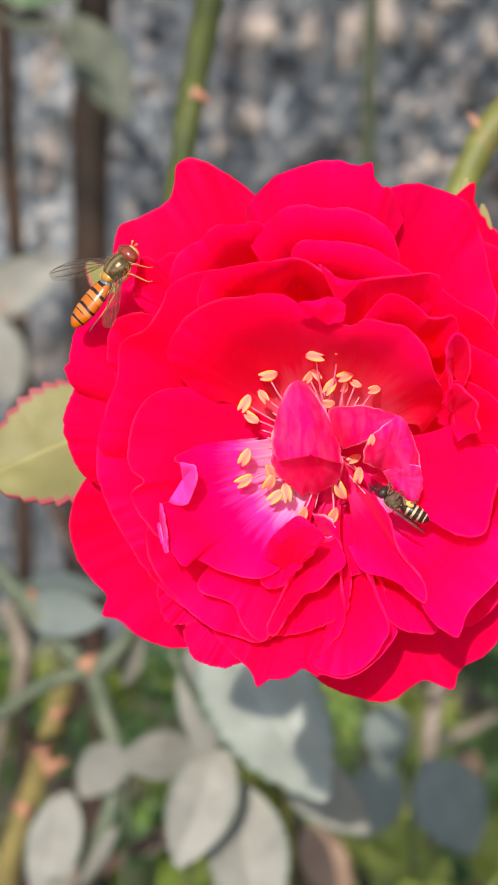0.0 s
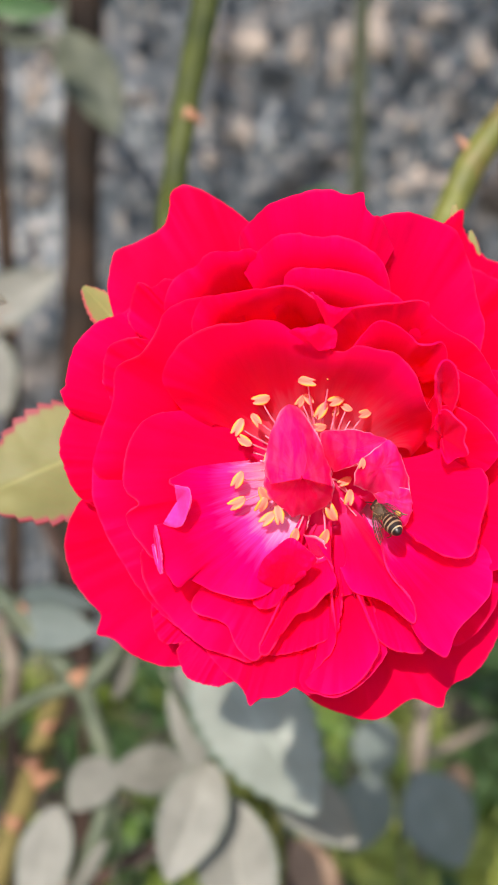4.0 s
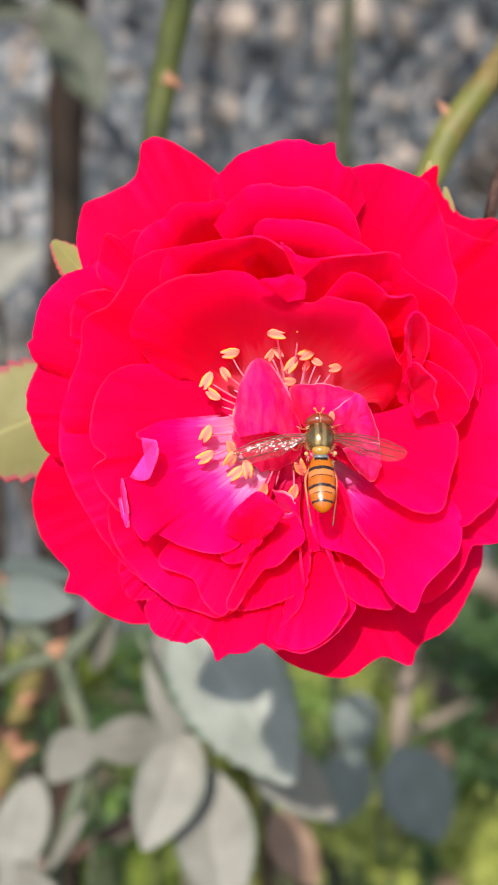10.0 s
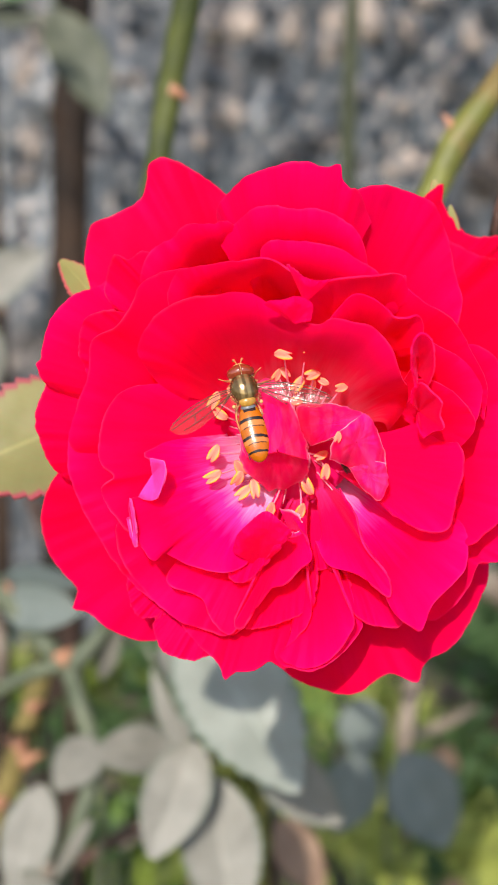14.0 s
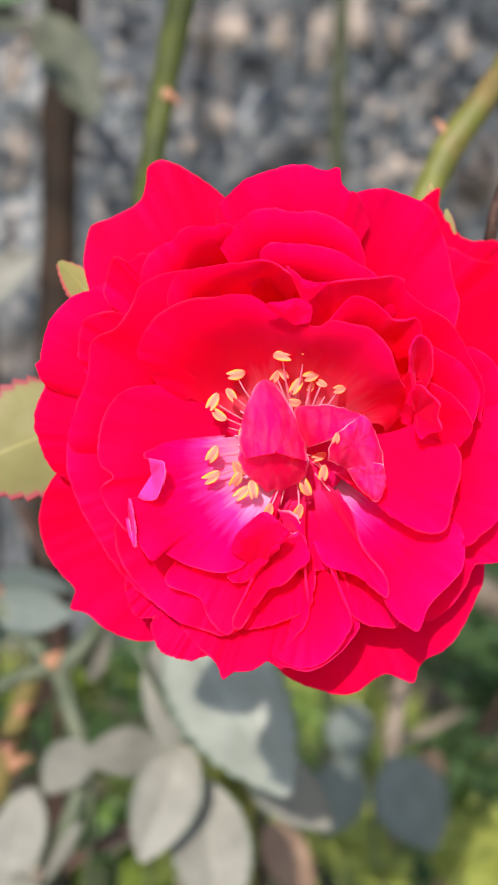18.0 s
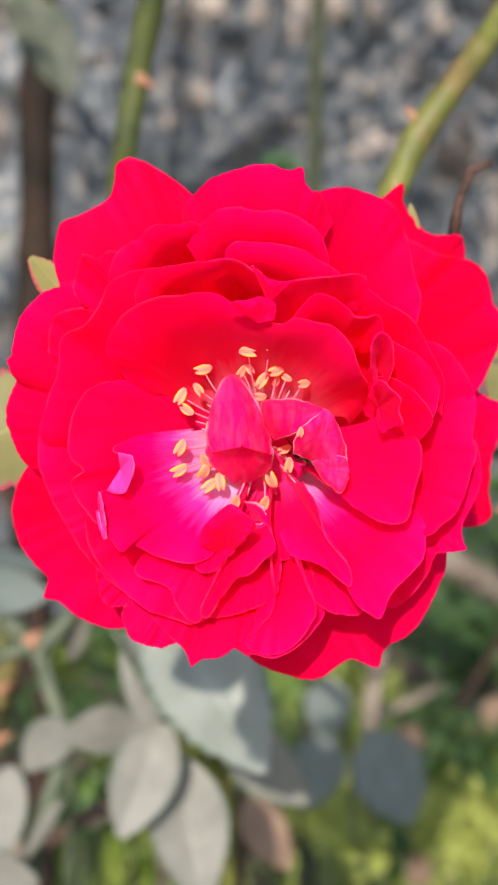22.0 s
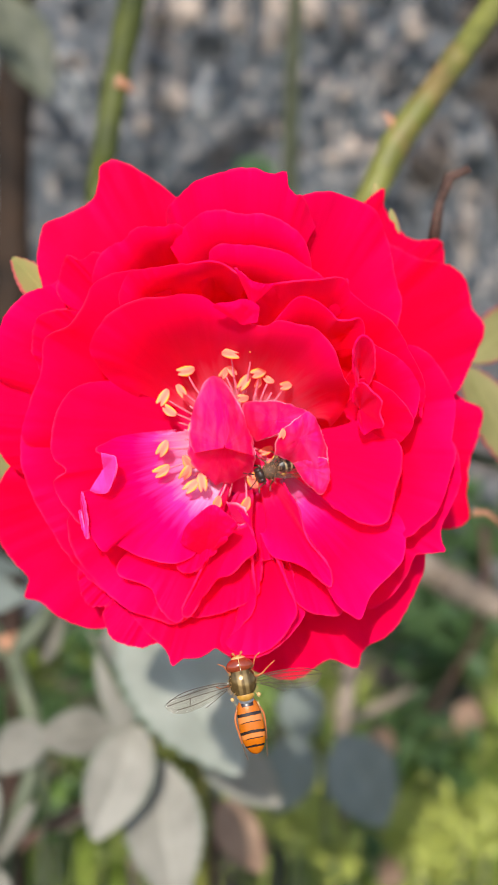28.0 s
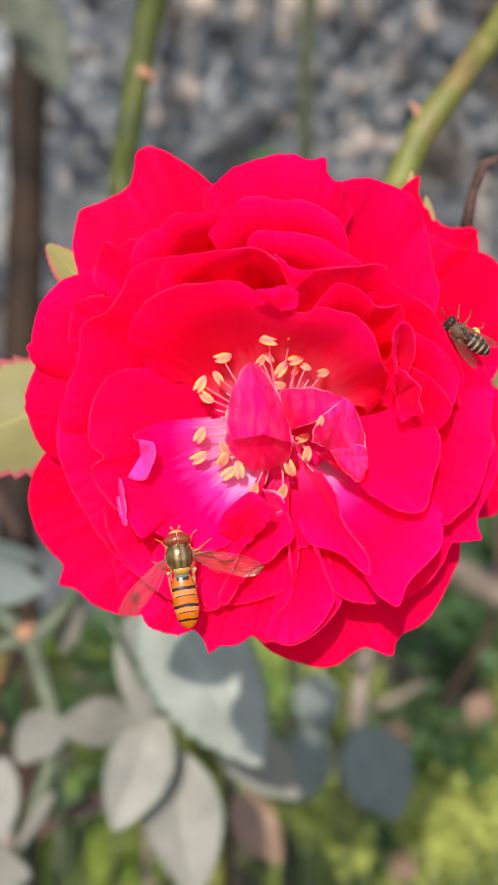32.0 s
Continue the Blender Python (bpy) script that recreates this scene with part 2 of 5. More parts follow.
def link(name, verts, faces, material, parent=None, uvs=None, smooth=True):
    me = bpy.data.meshes.new(name)
    me.from_pydata(verts, [], faces)
    if uvs is not None:
        lay = me.uv_layers.new(name="UVMap")
        loops = np.empty(len(me.loops), dtype=np.int32)
        me.loops.foreach_get("vertex_index", loops)
        lay.data.foreach_set("uv", np.asarray(uvs, dtype=np.float32)[loops].ravel())
    me.polygons.foreach_set("use_smooth", [smooth] * len(me.polygons))
    me.materials.append(material)
    me.update()
    ob = new(name, me)
    ob.parent = parent
    return ob


def part(name, bm, material, parent, label=""):
    me = bpy.data.meshes.new(name)
    bm.to_mesh(me)
    bm.free()
    me.polygons.foreach_set("use_smooth", [True] * len(me.polygons))
    me.materials.append(material)
    ob = new(name, me)
    ob.parent = parent
    return tagged(ob, label)


def spline(points, count):
    """A Catmull-Rom curve through points, in count + 1 even steps of chord length."""
    p = np.asarray(points, float)
    p = np.vstack([2 * p[0] - p[1], p, 2 * p[-1] - p[-2]])
    fine = []
    for i in range(1, len(p) - 2):
        a, b, c, d = p[i - 1:i + 3]
        for s in np.linspace(0, 1, 16, endpoint=False):
            fine.append(0.5 * (2 * b + (c - a) * s + (2 * a - 5 * b + 4 * c - d) * s ** 2 + (3 * b - a - 3 * c + d) * s ** 3))
    fine.append(p[-2])
    fine = np.array(fine)
    run = np.concatenate([[0], np.cumsum(np.linalg.norm(np.diff(fine[:, :3], axis=0), axis=1))])
    want = np.linspace(0, run[-1], count + 1)
    return np.stack([np.interp(want, run, fine[:, k]) for k in range(fine.shape[1])], -1)


def sheet(grid, thick):
    """Vertices, faces and UVs of a thin closed shell over a grid of points (rows, columns, 3)."""
    nv, nu = grid.shape[:2]
    du, dv = np.gradient(grid, axis=1), np.gradient(grid, axis=0)
    nrm = np.cross(du, dv)
    nrm /= np.maximum(np.linalg.norm(nrm, axis=2, keepdims=True), 1e-12)
    if nrm[..., 2].mean() < 0:
        nrm = -nrm
    verts = np.concatenate([grid.reshape(-1, 3), (grid - nrm * thick).reshape(-1, 3)])
    faces, n = [], nv * nu
    for i in range(nv - 1):
        for j in range(nu - 1):
            a = i * nu + j
            q = (a, a + 1, a + nu + 1, a + nu)
            faces.append(q)
            faces.append(tuple(n + k for k in reversed(q)))
    ring = [j for j in range(nu)] + [i * nu + nu - 1 for i in range(1, nv)] + [(nv - 1) * nu + j for j in range(nu - 2, -1, -1)] + [i * nu for i in range(nv - 2, 0, -1)]
    # the margin has corners of its own, so that it stays crisp
    m = len(ring)
    verts = np.concatenate([verts, verts[ring], verts[[n + k for k in ring]]])
    for k in range(m):
        a, b = 2 * n + k, 2 * n + (k + 1) % m
        faces.append((b, a, a + m, b + m))
    u, v = np.meshgrid(np.linspace(0, 1, nu), np.linspace(0, 1, nv))
    uv = np.stack([u.ravel(), v.ravel()], -1)
    return verts, faces, np.concatenate([uv, uv, uv[ring], uv[ring]])


def tube(points, sides=10, caps=True, knobs=0.0):
    """Vertices and faces of a round, tapering stem along (x, y, z, radius) points in metres."""
    p = np.asarray(points, float)
    tang = np.gradient(p[:, :3], axis=0)
    tang /= np.linalg.norm(tang, axis=1, keepdims=True)
    ref = np.array([0.31, 0.87, 0.38])
    verts, faces = [], []
    for k in range(len(p)):
        a = np.cross(tang[k], ref)
        a /= np.linalg.norm(a)
        b = np.cross(tang[k], a)
        for s in range(sides):
            w = 2 * math.pi * s / sides
            r = p[k, 3]
            if knobs:
                r *= 1 + knobs * noise.noise(Vector((math.cos(w) * 1.5, math.sin(w) * 1.5, k * 0.7)))
            verts.append(p[k, :3] + r * (math.cos(w) * a + math.sin(w) * b))
    for k in range(len(p) - 1):
        for s in range(sides):
            t = (s + 1) % sides
            faces.append((k * sides + s, k * sides + t, (k + 1) * sides + t, (k + 1) * sides + s))
    if caps:
        faces.append(tuple(reversed(range(sides))))
        faces.append(tuple(range((len(p) - 1) * sides, len(p) * sides)))
    return verts, faces


# ---- the large setting ----
def grid_sheet(name, material, corner, along, up, nu, nv, relief):
    """A bumpy sheet from a corner along two ways; relief gives each point's push along its normal, in metres."""
    corner, along, up = Vector(corner), Vector(along), Vector(up)
    nrm = along.cross(up).normalized()
    verts, faces = [], []
    for i in range(nv + 1):
        for j in range(nu + 1):
            p = corner + along * (j / nu) + up * (i / nv)
            verts.append(p + nrm * relief(p))
    for i in range(nv):
        for j in range(nu):
            a = i * (nu + 1) + j
            faces.append((a, a + 1, a + nu + 2, a + nu + 1))
    return link(name, verts, faces, material)


n = Nodes("old_wall", 0.9, 0.15)
tall = n.add("Mapping")
tall.inputs["Scale"].default_value = (1.0, 1.0, 0.65)
n.tree.links.new(n.coord.outputs["Object"], tall.inputs["Vector"])
grain = n.add("TexNoise", Scale=100.0, Detail=6.0, Roughness=0.58, Distortion=0.5)
n.tree.links.new(tall.outputs[0], grain.inputs["Vector"])
tone = n.ramp(grain.outputs["Fac"], (0.38, (0.024, 0.030, 0.036)), (0.46, (0.070, 0.080, 0.092)), (0.53, (0.108, 0.114, 0.124)), (0.59, (0.19, 0.180, 0.178)), (0.68, (0.40, 0.33, 0.285)))
tone = n.mix(n.ramp(n.noise(9.0, 3.0), (0.45, (0, 0, 0)), (0.68, (0.6, 0.6, 0.6))), tone, (0.095, 0.10, 0.112))
tone = n.mix(n.ramp(n.noise(14.0, 4.0), (0.56, (0, 0, 0)), (0.66, (0.55, 0.55, 0.55))), tone, (0.10, 0.075, 0.06))
n.color(tone)
n.bump(n.noise(90.0, 6.0), 0.8, 0.01)
old_wall = n.mat
n = Nodes("soil", 0.95, 0.1)
earth = n.ramp(n.noise(30.0, 6.0), (0.3, (0.03, 0.025, 0.02)), (0.52, (0.085, 0.068, 0.058)), (0.68, (0.20, 0.155, 0.125)))
n.color(n.mix(n.ramp(n.noise(12.0, 4.0), (0.48, (0, 0, 0)), (0.58, (0.9, 0.9, 0.9))), earth, (0.035, 0.06, 0.018)))
n.bump(n.noise(120.0, 6.0), 0.8, 0.01)
soil = n.mat

WALL_Y = 1.16


def wall_relief(p):
    return 0.012 * noise.noise(p * 22) + 0.010 * noise.noise(p * 47)


wall = grid_sheet("wall_north", old_wall, (-2.5, WALL_Y, -0.05), (5, 0, 0), (0, 0, 2.2), 380, 170, wall_relief)
tagged(wall, "old grey rough-cast stone wall with pinkish patches", "wall", kind="structure")
t0, t1 = WALL_Y + 0.024, WALL_Y + 0.30
link("core", [(x, y, z) for x in (-2.5, 2.5) for y in (t0, t1) for z in (-0.05, 2.16)], [(0, 1, 3, 2), (4, 6, 7, 5), (0, 4, 5, 1), (2, 3, 7, 6), (1, 5, 7, 3), (0, 2, 6, 4)], old_wall, wall, smooth=False)


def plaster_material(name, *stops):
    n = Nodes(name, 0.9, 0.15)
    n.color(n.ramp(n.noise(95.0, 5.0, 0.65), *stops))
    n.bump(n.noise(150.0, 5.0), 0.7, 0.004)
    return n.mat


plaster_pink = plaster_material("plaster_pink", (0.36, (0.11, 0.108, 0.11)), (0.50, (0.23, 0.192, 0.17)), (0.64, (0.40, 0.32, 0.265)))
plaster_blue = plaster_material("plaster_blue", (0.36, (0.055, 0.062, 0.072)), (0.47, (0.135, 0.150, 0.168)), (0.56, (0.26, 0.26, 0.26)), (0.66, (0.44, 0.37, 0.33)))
patch_brown = plaster_material("patch_brown", (0.34, (0.022, 0.020, 0.019)), (0.52, (0.060, 0.050, 0.045)), (0.66, (0.12, 0.092, 0.076)))
# dark colour for pits in the wall, with their shade painted in
pit_dark = plaster_material("pit_dark", (0.32, (0.028, 0.033, 0.040)), (0.60, (0.085, 0.088, 0.095)))


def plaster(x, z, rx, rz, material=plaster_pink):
    """A ragged patch of plaster, or a dark one for a pit, that lies on the wall's relief, thinning out to its edge."""
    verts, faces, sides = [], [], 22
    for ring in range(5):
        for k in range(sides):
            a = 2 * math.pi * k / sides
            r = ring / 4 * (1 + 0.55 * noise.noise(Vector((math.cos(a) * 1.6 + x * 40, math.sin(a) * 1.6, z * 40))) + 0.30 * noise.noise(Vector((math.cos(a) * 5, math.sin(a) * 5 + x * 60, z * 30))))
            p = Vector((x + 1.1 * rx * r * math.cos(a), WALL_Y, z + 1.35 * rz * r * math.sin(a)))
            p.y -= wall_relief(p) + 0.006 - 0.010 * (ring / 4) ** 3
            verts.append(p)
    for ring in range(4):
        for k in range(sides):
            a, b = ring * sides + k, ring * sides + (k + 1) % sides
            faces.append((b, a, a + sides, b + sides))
    # stone here is a dark patch drawn for a shaded pit
    link("stone" if material is pit_dark else "plaster_patch", verts, faces, material, wall)


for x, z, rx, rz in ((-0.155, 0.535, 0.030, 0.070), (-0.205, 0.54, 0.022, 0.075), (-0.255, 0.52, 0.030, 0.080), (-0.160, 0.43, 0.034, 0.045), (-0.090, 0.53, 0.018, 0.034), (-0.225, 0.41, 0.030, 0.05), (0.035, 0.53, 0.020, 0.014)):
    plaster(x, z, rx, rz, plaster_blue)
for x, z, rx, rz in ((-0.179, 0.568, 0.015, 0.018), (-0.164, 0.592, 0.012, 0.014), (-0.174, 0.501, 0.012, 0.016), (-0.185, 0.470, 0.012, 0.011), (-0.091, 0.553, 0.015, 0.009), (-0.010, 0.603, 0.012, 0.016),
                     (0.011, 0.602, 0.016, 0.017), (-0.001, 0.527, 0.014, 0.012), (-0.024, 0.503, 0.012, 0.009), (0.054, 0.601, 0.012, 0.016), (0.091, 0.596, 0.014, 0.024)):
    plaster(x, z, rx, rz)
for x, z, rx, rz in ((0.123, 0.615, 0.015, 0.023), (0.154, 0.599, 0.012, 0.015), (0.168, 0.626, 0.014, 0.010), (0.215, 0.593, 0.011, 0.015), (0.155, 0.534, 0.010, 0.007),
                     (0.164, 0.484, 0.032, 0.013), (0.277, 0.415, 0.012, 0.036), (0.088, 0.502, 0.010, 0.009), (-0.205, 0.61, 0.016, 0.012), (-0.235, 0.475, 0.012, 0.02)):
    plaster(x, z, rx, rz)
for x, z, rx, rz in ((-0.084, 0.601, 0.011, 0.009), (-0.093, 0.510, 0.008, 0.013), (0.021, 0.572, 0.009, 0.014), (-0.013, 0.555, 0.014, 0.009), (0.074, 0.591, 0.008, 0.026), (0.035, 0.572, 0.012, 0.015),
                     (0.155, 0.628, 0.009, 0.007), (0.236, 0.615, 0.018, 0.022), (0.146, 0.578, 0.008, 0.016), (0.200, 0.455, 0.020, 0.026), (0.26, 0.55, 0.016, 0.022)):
    plaster(x, z, rx, rz, pit_dark)
# darker brown patches, most of them on the right of the wall
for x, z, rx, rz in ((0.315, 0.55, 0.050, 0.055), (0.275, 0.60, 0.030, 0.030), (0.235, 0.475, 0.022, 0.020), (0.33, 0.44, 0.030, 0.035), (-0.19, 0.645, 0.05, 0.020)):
    plaster(x, z, rx, rz, patch_brown)
ground = grid_sheet("ground", soil, (-40, -40, 0), (80, 0, 0), (0, 80, 0), 40, 40, lambda p: 0.0)
tagged(ground, "bare brown garden soil with grass before the wall", "ground", kind="structure")


# ---- the bloom ----
HEART = at(8.15, 131.0, -0.76)
rose = new("rose")
rose.matrix_world = Matrix.Translation(HEART) @ BASE.to_3x3().to_4x4() @ pose(0, 0, 0, 90)
tagged(rose, "fully opened crimson double rose with frilled petals", "flower")


def petal(root, cup, bulge, rim, look_of=""):
    """One petal from its root (millimetres right, up, forward of the heart), fanned out to a rim of handles:
    (degrees round the root, reach, forward of the heart). cup bends it (one number, or one for each end of the rim), bulge domes it."""
    handles = [(r * math.cos(radians(a)), r * math.sin(radians(a)), h - root[2]) for a, r, h in rim]
    small = look_of in ("curl", "petaloid", "flap")
    nu, nv = (80, 32) if small else (120, 34) if len(rim) > 20 else (72, 30)
    edge = spline(handles, nu)
    # the inner blade follows a smoothed rim; only the margin is frilled
    reach = np.exp(-0.5 * (np.subtract.outer(np.arange(nu + 1), np.arange(nu + 1)) / (nu * 0.16)) ** 2)
    calm = (reach / reach.sum(1, keepdims=True)) @ edge
    if small:
        calm = edge
    middle = edge.mean(0)
    seed = root[0] * 3 + rim[0][0] * 0.7 + rim[-1][1]
    frill = min(1.0, np.linalg.norm(edge[:, :2], axis=1).max() / 12)
    steps = np.linspace(0.03, 1, nv + 1)
    grid = np.empty((nv + 1, nu + 1, 3))
    cups = np.linspace(*cup, nu + 1) if isinstance(cup, tuple) else np.full(nu + 1, float(cup))
    for j in range(nu + 1):
        cup = cups[j]
        lip = 0.88 if cup < 6 else min(0.97, 0.88 + 0.012 * (cup - 6))
        ripple = noise.noise(Vector((seed, j * 0.14, 0.0))) * 0.55 + noise.noise(Vector((seed, j * 0.4, 5.0))) * 0.24
        ripple *= frill
        for i, t in enumerate(steps):
            x, y, h = calm[j] + (edge[j] - calm[j]) * t ** 4
            spread = t if small else t ** 0.72
            x, y = middle[0] * t + (x - middle[0]) * spread, middle[1] * t + (y - middle[1]) * spread
            # a deep cup rises steeply and ends in a flat lip
            rise = t ** cup if cup < 2 else (t / lip) ** cup / (1 + (t / lip) ** (6 * cup)) ** (1 / 6)
            dome = bulge * 6.75 * t * t * (1 - t)
            soft = 0.6 * frill * t * (1 - t) * noise.noise(Vector((x * 0.13 + seed, y * 0.13, 1.0)))
            if look_of in ("flap", "curl"):
                soft += 0.45 * t * noise.noise(Vector((x * 0.7 + seed, y * 0.7, 3.0))) + 0.16 * t * noise.noise(Vector((x * 2.0, y * 2.0 + seed, 6.0)))
            elif look_of != "petaloid":
                soft += 0.16 * t * noise.noise(Vector((x * 0.5 + seed, y * 0.5, 4.0))) + 0.05 * t * noise.noise(Vector((x * 1.4 + seed, y * 1.4, 2.0)))
            if look_of == "petaloid":
                soft += 1.3 * t * noise.noise(Vector((x * 0.5 + seed, y * 0.3, 3.0))) + 0.5 * t * noise.noise(Vector((x * 1.2, y * 0.6 + seed, 8.0))) + 0.10 * t * noise.noise(Vector((x * 3.0, y * 1.5 + seed, 4.0)))
            if look_of == "petaloid":
                # crumpled: ridges that run out from the root, and a torn margin
                way = math.atan2(y, x)
                soft += 0.16 * t * (1 - abs(noise.noise(Vector((way * 2.2 + seed, t * 0.9, 1.0)))) * 3.0) + 0.10 * t * noise.noise(Vector((way * 7.0, t * 3.0, seed)))
                x, y = x * (1 + 0.07 * t ** 3 * noise.noise(Vector((way * 5.0, seed, 0.0)))), y * (1 + 0.07 * t ** 3 * noise.noise(Vector((way * 5.0, seed, 3.0))))
            fray = 1 + 0.005 * frill * t ** 8 * noise.noise(Vector((seed + 9, j * 0.45, 2.0)))
            grid[i, j] = (x * fray, y * fray, h * rise + dome + soft + ripple * t ** 6)
    verts, faces, uvs = sheet((grid + np.array(root)) / 1000, 0.00022)
    return link("petal", verts, faces, petal_curl if look_of == "curl" else petal_pale if look_of == "petaloid" else petal_deep if look_of == "deep" else petal_heart if look_of == "heart" else petal_red, rose, uvs)


petal((0.4, -0.2, -9), 1.3, 1, [(56, 28.9, -9), (46, 30.1, -9), (42, 32.2, -11), (37, 33.5, -12), (30, 32.6, -13), (25, 32.7, -13), (18, 29.3, -13), (13, 26.6, -12), (7, 21.5, -11)], 'deep')
petal((0.4, -0.2, -10), 1.3, 1, [(64, 28.9, -9), (63, 32.0, -10), (61, 34.5, -11), (59, 32.8, -11), (55, 31.9, -12), (50, 31.9, -12), (46, 34.2, -13), (44, 34.3, -14), (41, 32.7, -14), (38, 29.1, -13)], 'deep')
petal((0.5, -0.2, -11), 1.3, 1, [(19, 25.1, -13), (11, 28.2, -15), (8, 30.5, -16), (3, 30.0, -16), (356, 28.6, -15), (347, 28.9, -15), (342, 30.0, -15), (339, 28.6, -14), (337, 26.8, -14), (334, 23.4, -13)], 'deep')
petal((0.4, -0.2, -8), 1.3, 1, [(337, 22.6, -4), (326, 25.1, -4), (317, 26.3, -4), (309, 27.1, -3), (301, 26.8, -2), (297, 27.9, -1), (292, 26.0, -2), (284, 27.3, -3), (277, 26.6, -4), (269, 25.1, -5), (261, 22.2, -5)], 'deep')
petal((0.4, -0.2, -8), 1.3, 1, [(184, 25.2, -5), (189, 27.2, -4), (195, 28.9, -5), (202, 29.6, -6), (208, 29.2, -6), (213, 28.7, -6), (216, 30.2, -6), (219, 29.2, -6), (225, 28.6, -6), (230, 27.6, -6), (234, 26.3, -6), (239, 23.2, -5)], 'deep')
petal((0.3, -0.1, -6), 1.3, 1.2, [(164, 25.6, -2), (165, 27.1, 0), (171, 27.6, 1), (176, 27.5, 1), (184, 26.3, 0), (188, 24.7, -1), (193, 21.8, -2)], 'deep')
petal((0.2, -0.1, -5), 1.3, 1.2, [(135, 26.5, -2), (140, 26.9, -1), (146, 28.4, 0), (152, 29.1, 1), (157, 28.7, 2), (161, 28.2, 2), (163, 28.3, 3), (166, 27.1, 2), (168, 24.6, 0)], 'deep')
petal((0.4, -0.2, -8), 1.3, 1, [(146, 26.0, -4), (142, 28.8, -4), (139, 30.7, -4), (133, 32.8, -4), (128, 32.1, -4), (123, 31.9, -4), (120, 33.1, -4), (118, 34.6, -4), (115, 34.7, -4), (112, 32.7, -3), (107, 29.0, -3), (103, 26.0, -3), (101, 23.3, -3)], 'deep')
petal((0.3, -0.1, -6), 1.3, 1.2, [(40, 15.6, 0), (37, 18.9, 3), (39, 20.7, 4), (43, 22.5, 4), (50, 24.2, 4), (56, 26.6, 4), (62, 28.1, 5), (67, 28.0, 6), (72, 27.6, 7), (78, 26.3, 8), (81, 24.8, 7)], 'deep')
petal((0.2, -0.1, -5), 2.0, 0.6, [(110, 21.8, 0), (110, 25.5, 2), (107, 26.7, 5), (101, 27.6, 8), (91, 28.3, 9), (86, 27.6, 10), (83, 27.7, 11), (82, 26.4, 11), (80, 25.7, 11), (78, 25.8, 10), (73, 23.7, 7)], 'deep')
petal((0.2, -0.1, -4), 1.4, 1, [(139, 19.5, 2), (143, 23.3, 2), (142, 25.5, 3), (139, 26.4, 3), (136, 27.0, 4), (134, 27.0, 5), (133, 25.9, 5), (129, 25.5, 5), (125, 23.5, 4)], 'deep')
petal((0.2, -0.1, -4), (2.5, 14), 0.2, [(136, 18.5, 4), (135, 22.7, 4), (132, 24.2, 5), (127, 25.1, 5), (122, 24.8, 6), (118, 25.0, 7), (112, 24.1, 7), (108, 23.8, 6), (102, 21.6, 5)], 'deep')
petal((0.1, -0.1, -3), (5, 9), 0.3, [(112, 22.8, 4), (106, 23.6, 6), (102, 24.1, 8), (98, 24.1, 9), (92, 23.3, 10), (87, 23.4, 10), (81, 22.8, 10), (76, 21.8, 10), (72, 20.2, 9), (69, 18.4, 8)], 'deep')
petal((0.1, -0.0, -2), (9, 5), 0.3, [(108, 17.5, 7), (103, 19.0, 9), (102, 19.8, 10), (99, 20.2, 11), (93, 20.0, 11), (86, 19.8, 11), (79, 19.5, 11), (74, 18.9, 11), (68, 18.7, 10), (53, 18.1, 8)], 'deep')
petal((0.2, -0.1, -5), 1.3, 1, [(168, 21.2, 2), (160, 23.5, 3), (157, 24.6, 4), (151, 25.4, 5), (147, 24.8, 5), (143, 22.7, 5), (141, 20.3, 4)], 'deep')
petal((0.1, -0.1, -3), 1.4, 1.2, [(185, 19.6, 1), (180, 23.4, 3), (171, 23.1, 4), (161, 22.7, 5), (154, 23.5, 6), (151, 23.0, 7), (147, 21.8, 8), (140, 22.0, 8), (135, 22.6, 8), (130, 22.3, 8), (124, 21.1, 9), (114, 19.3, 9)], 'deep')
petal((0.1, -0.0, -2), (3, 16), 0.2, [(137, 15.5, 8), (133, 19.4, 9), (127, 20.8, 10), (123, 20.6, 11), (112, 19.0, 12), (104, 18.5, 12), (99, 18.0, 12), (91, 16.3, 11)], 'deep')
petal((0.0, 0.0, -1), (2.2, 3.8), 0.4, [(160, 12.0, 3.5), (156, 15.5, 6), (152, 17.8, 8.4), (149, 18.7, 9.2), (142, 19.1, 10.5), (135, 18.8, 11.5), (127, 17.8, 12.5), (120, 16.6, 13), (114, 16.1, 13.5), (108, 15.2, 13.5), (101, 13.4, 13.5), (94, 12.2, 14), (84, 11.6, 15), (78, 12.3, 15.5), (69, 12.5, 15.5), (60, 12.9, 15.5), (51, 12.5, 15.5), (44, 11.9, 14.5), (35, 11.5, 13), (28, 12.0, 9), (20, 11.4, 6), (10, 9.5, 3)], 'deep')
petal((6.8, 9.8, 3), 1.3, 0.5, [(165, 7.9, 11.5), (153, 7.9, 13), (140, 8.1, 13.5), (129, 7.5, 14), (110, 6.6, 14), (89, 6.5, 13), (68, 7.4, 11), (47, 6.0, 9)], 'deep')
petal((-0.0, 13.5, 14.6), 1.0, 0.15, [(114, 4.2, 13.8), (110, 3.6, 14.4), (102, 2.8, 15.0), (83, 2.3, 15.2), (58, 2.5, 15), (43, 3.4, 14.6)], 'flap')
petal((-1.0, 11.6, 14.8), 1.0, 0.3, [(150, 3.4, 15.6), (138, 3.0, 16.2), (118, 2.4, 16), (86, 2.5, 15.6), (61, 2.5, 15.2), (43, 2.4, 14.8), (10, 1.6, 14.6)], 'flap')
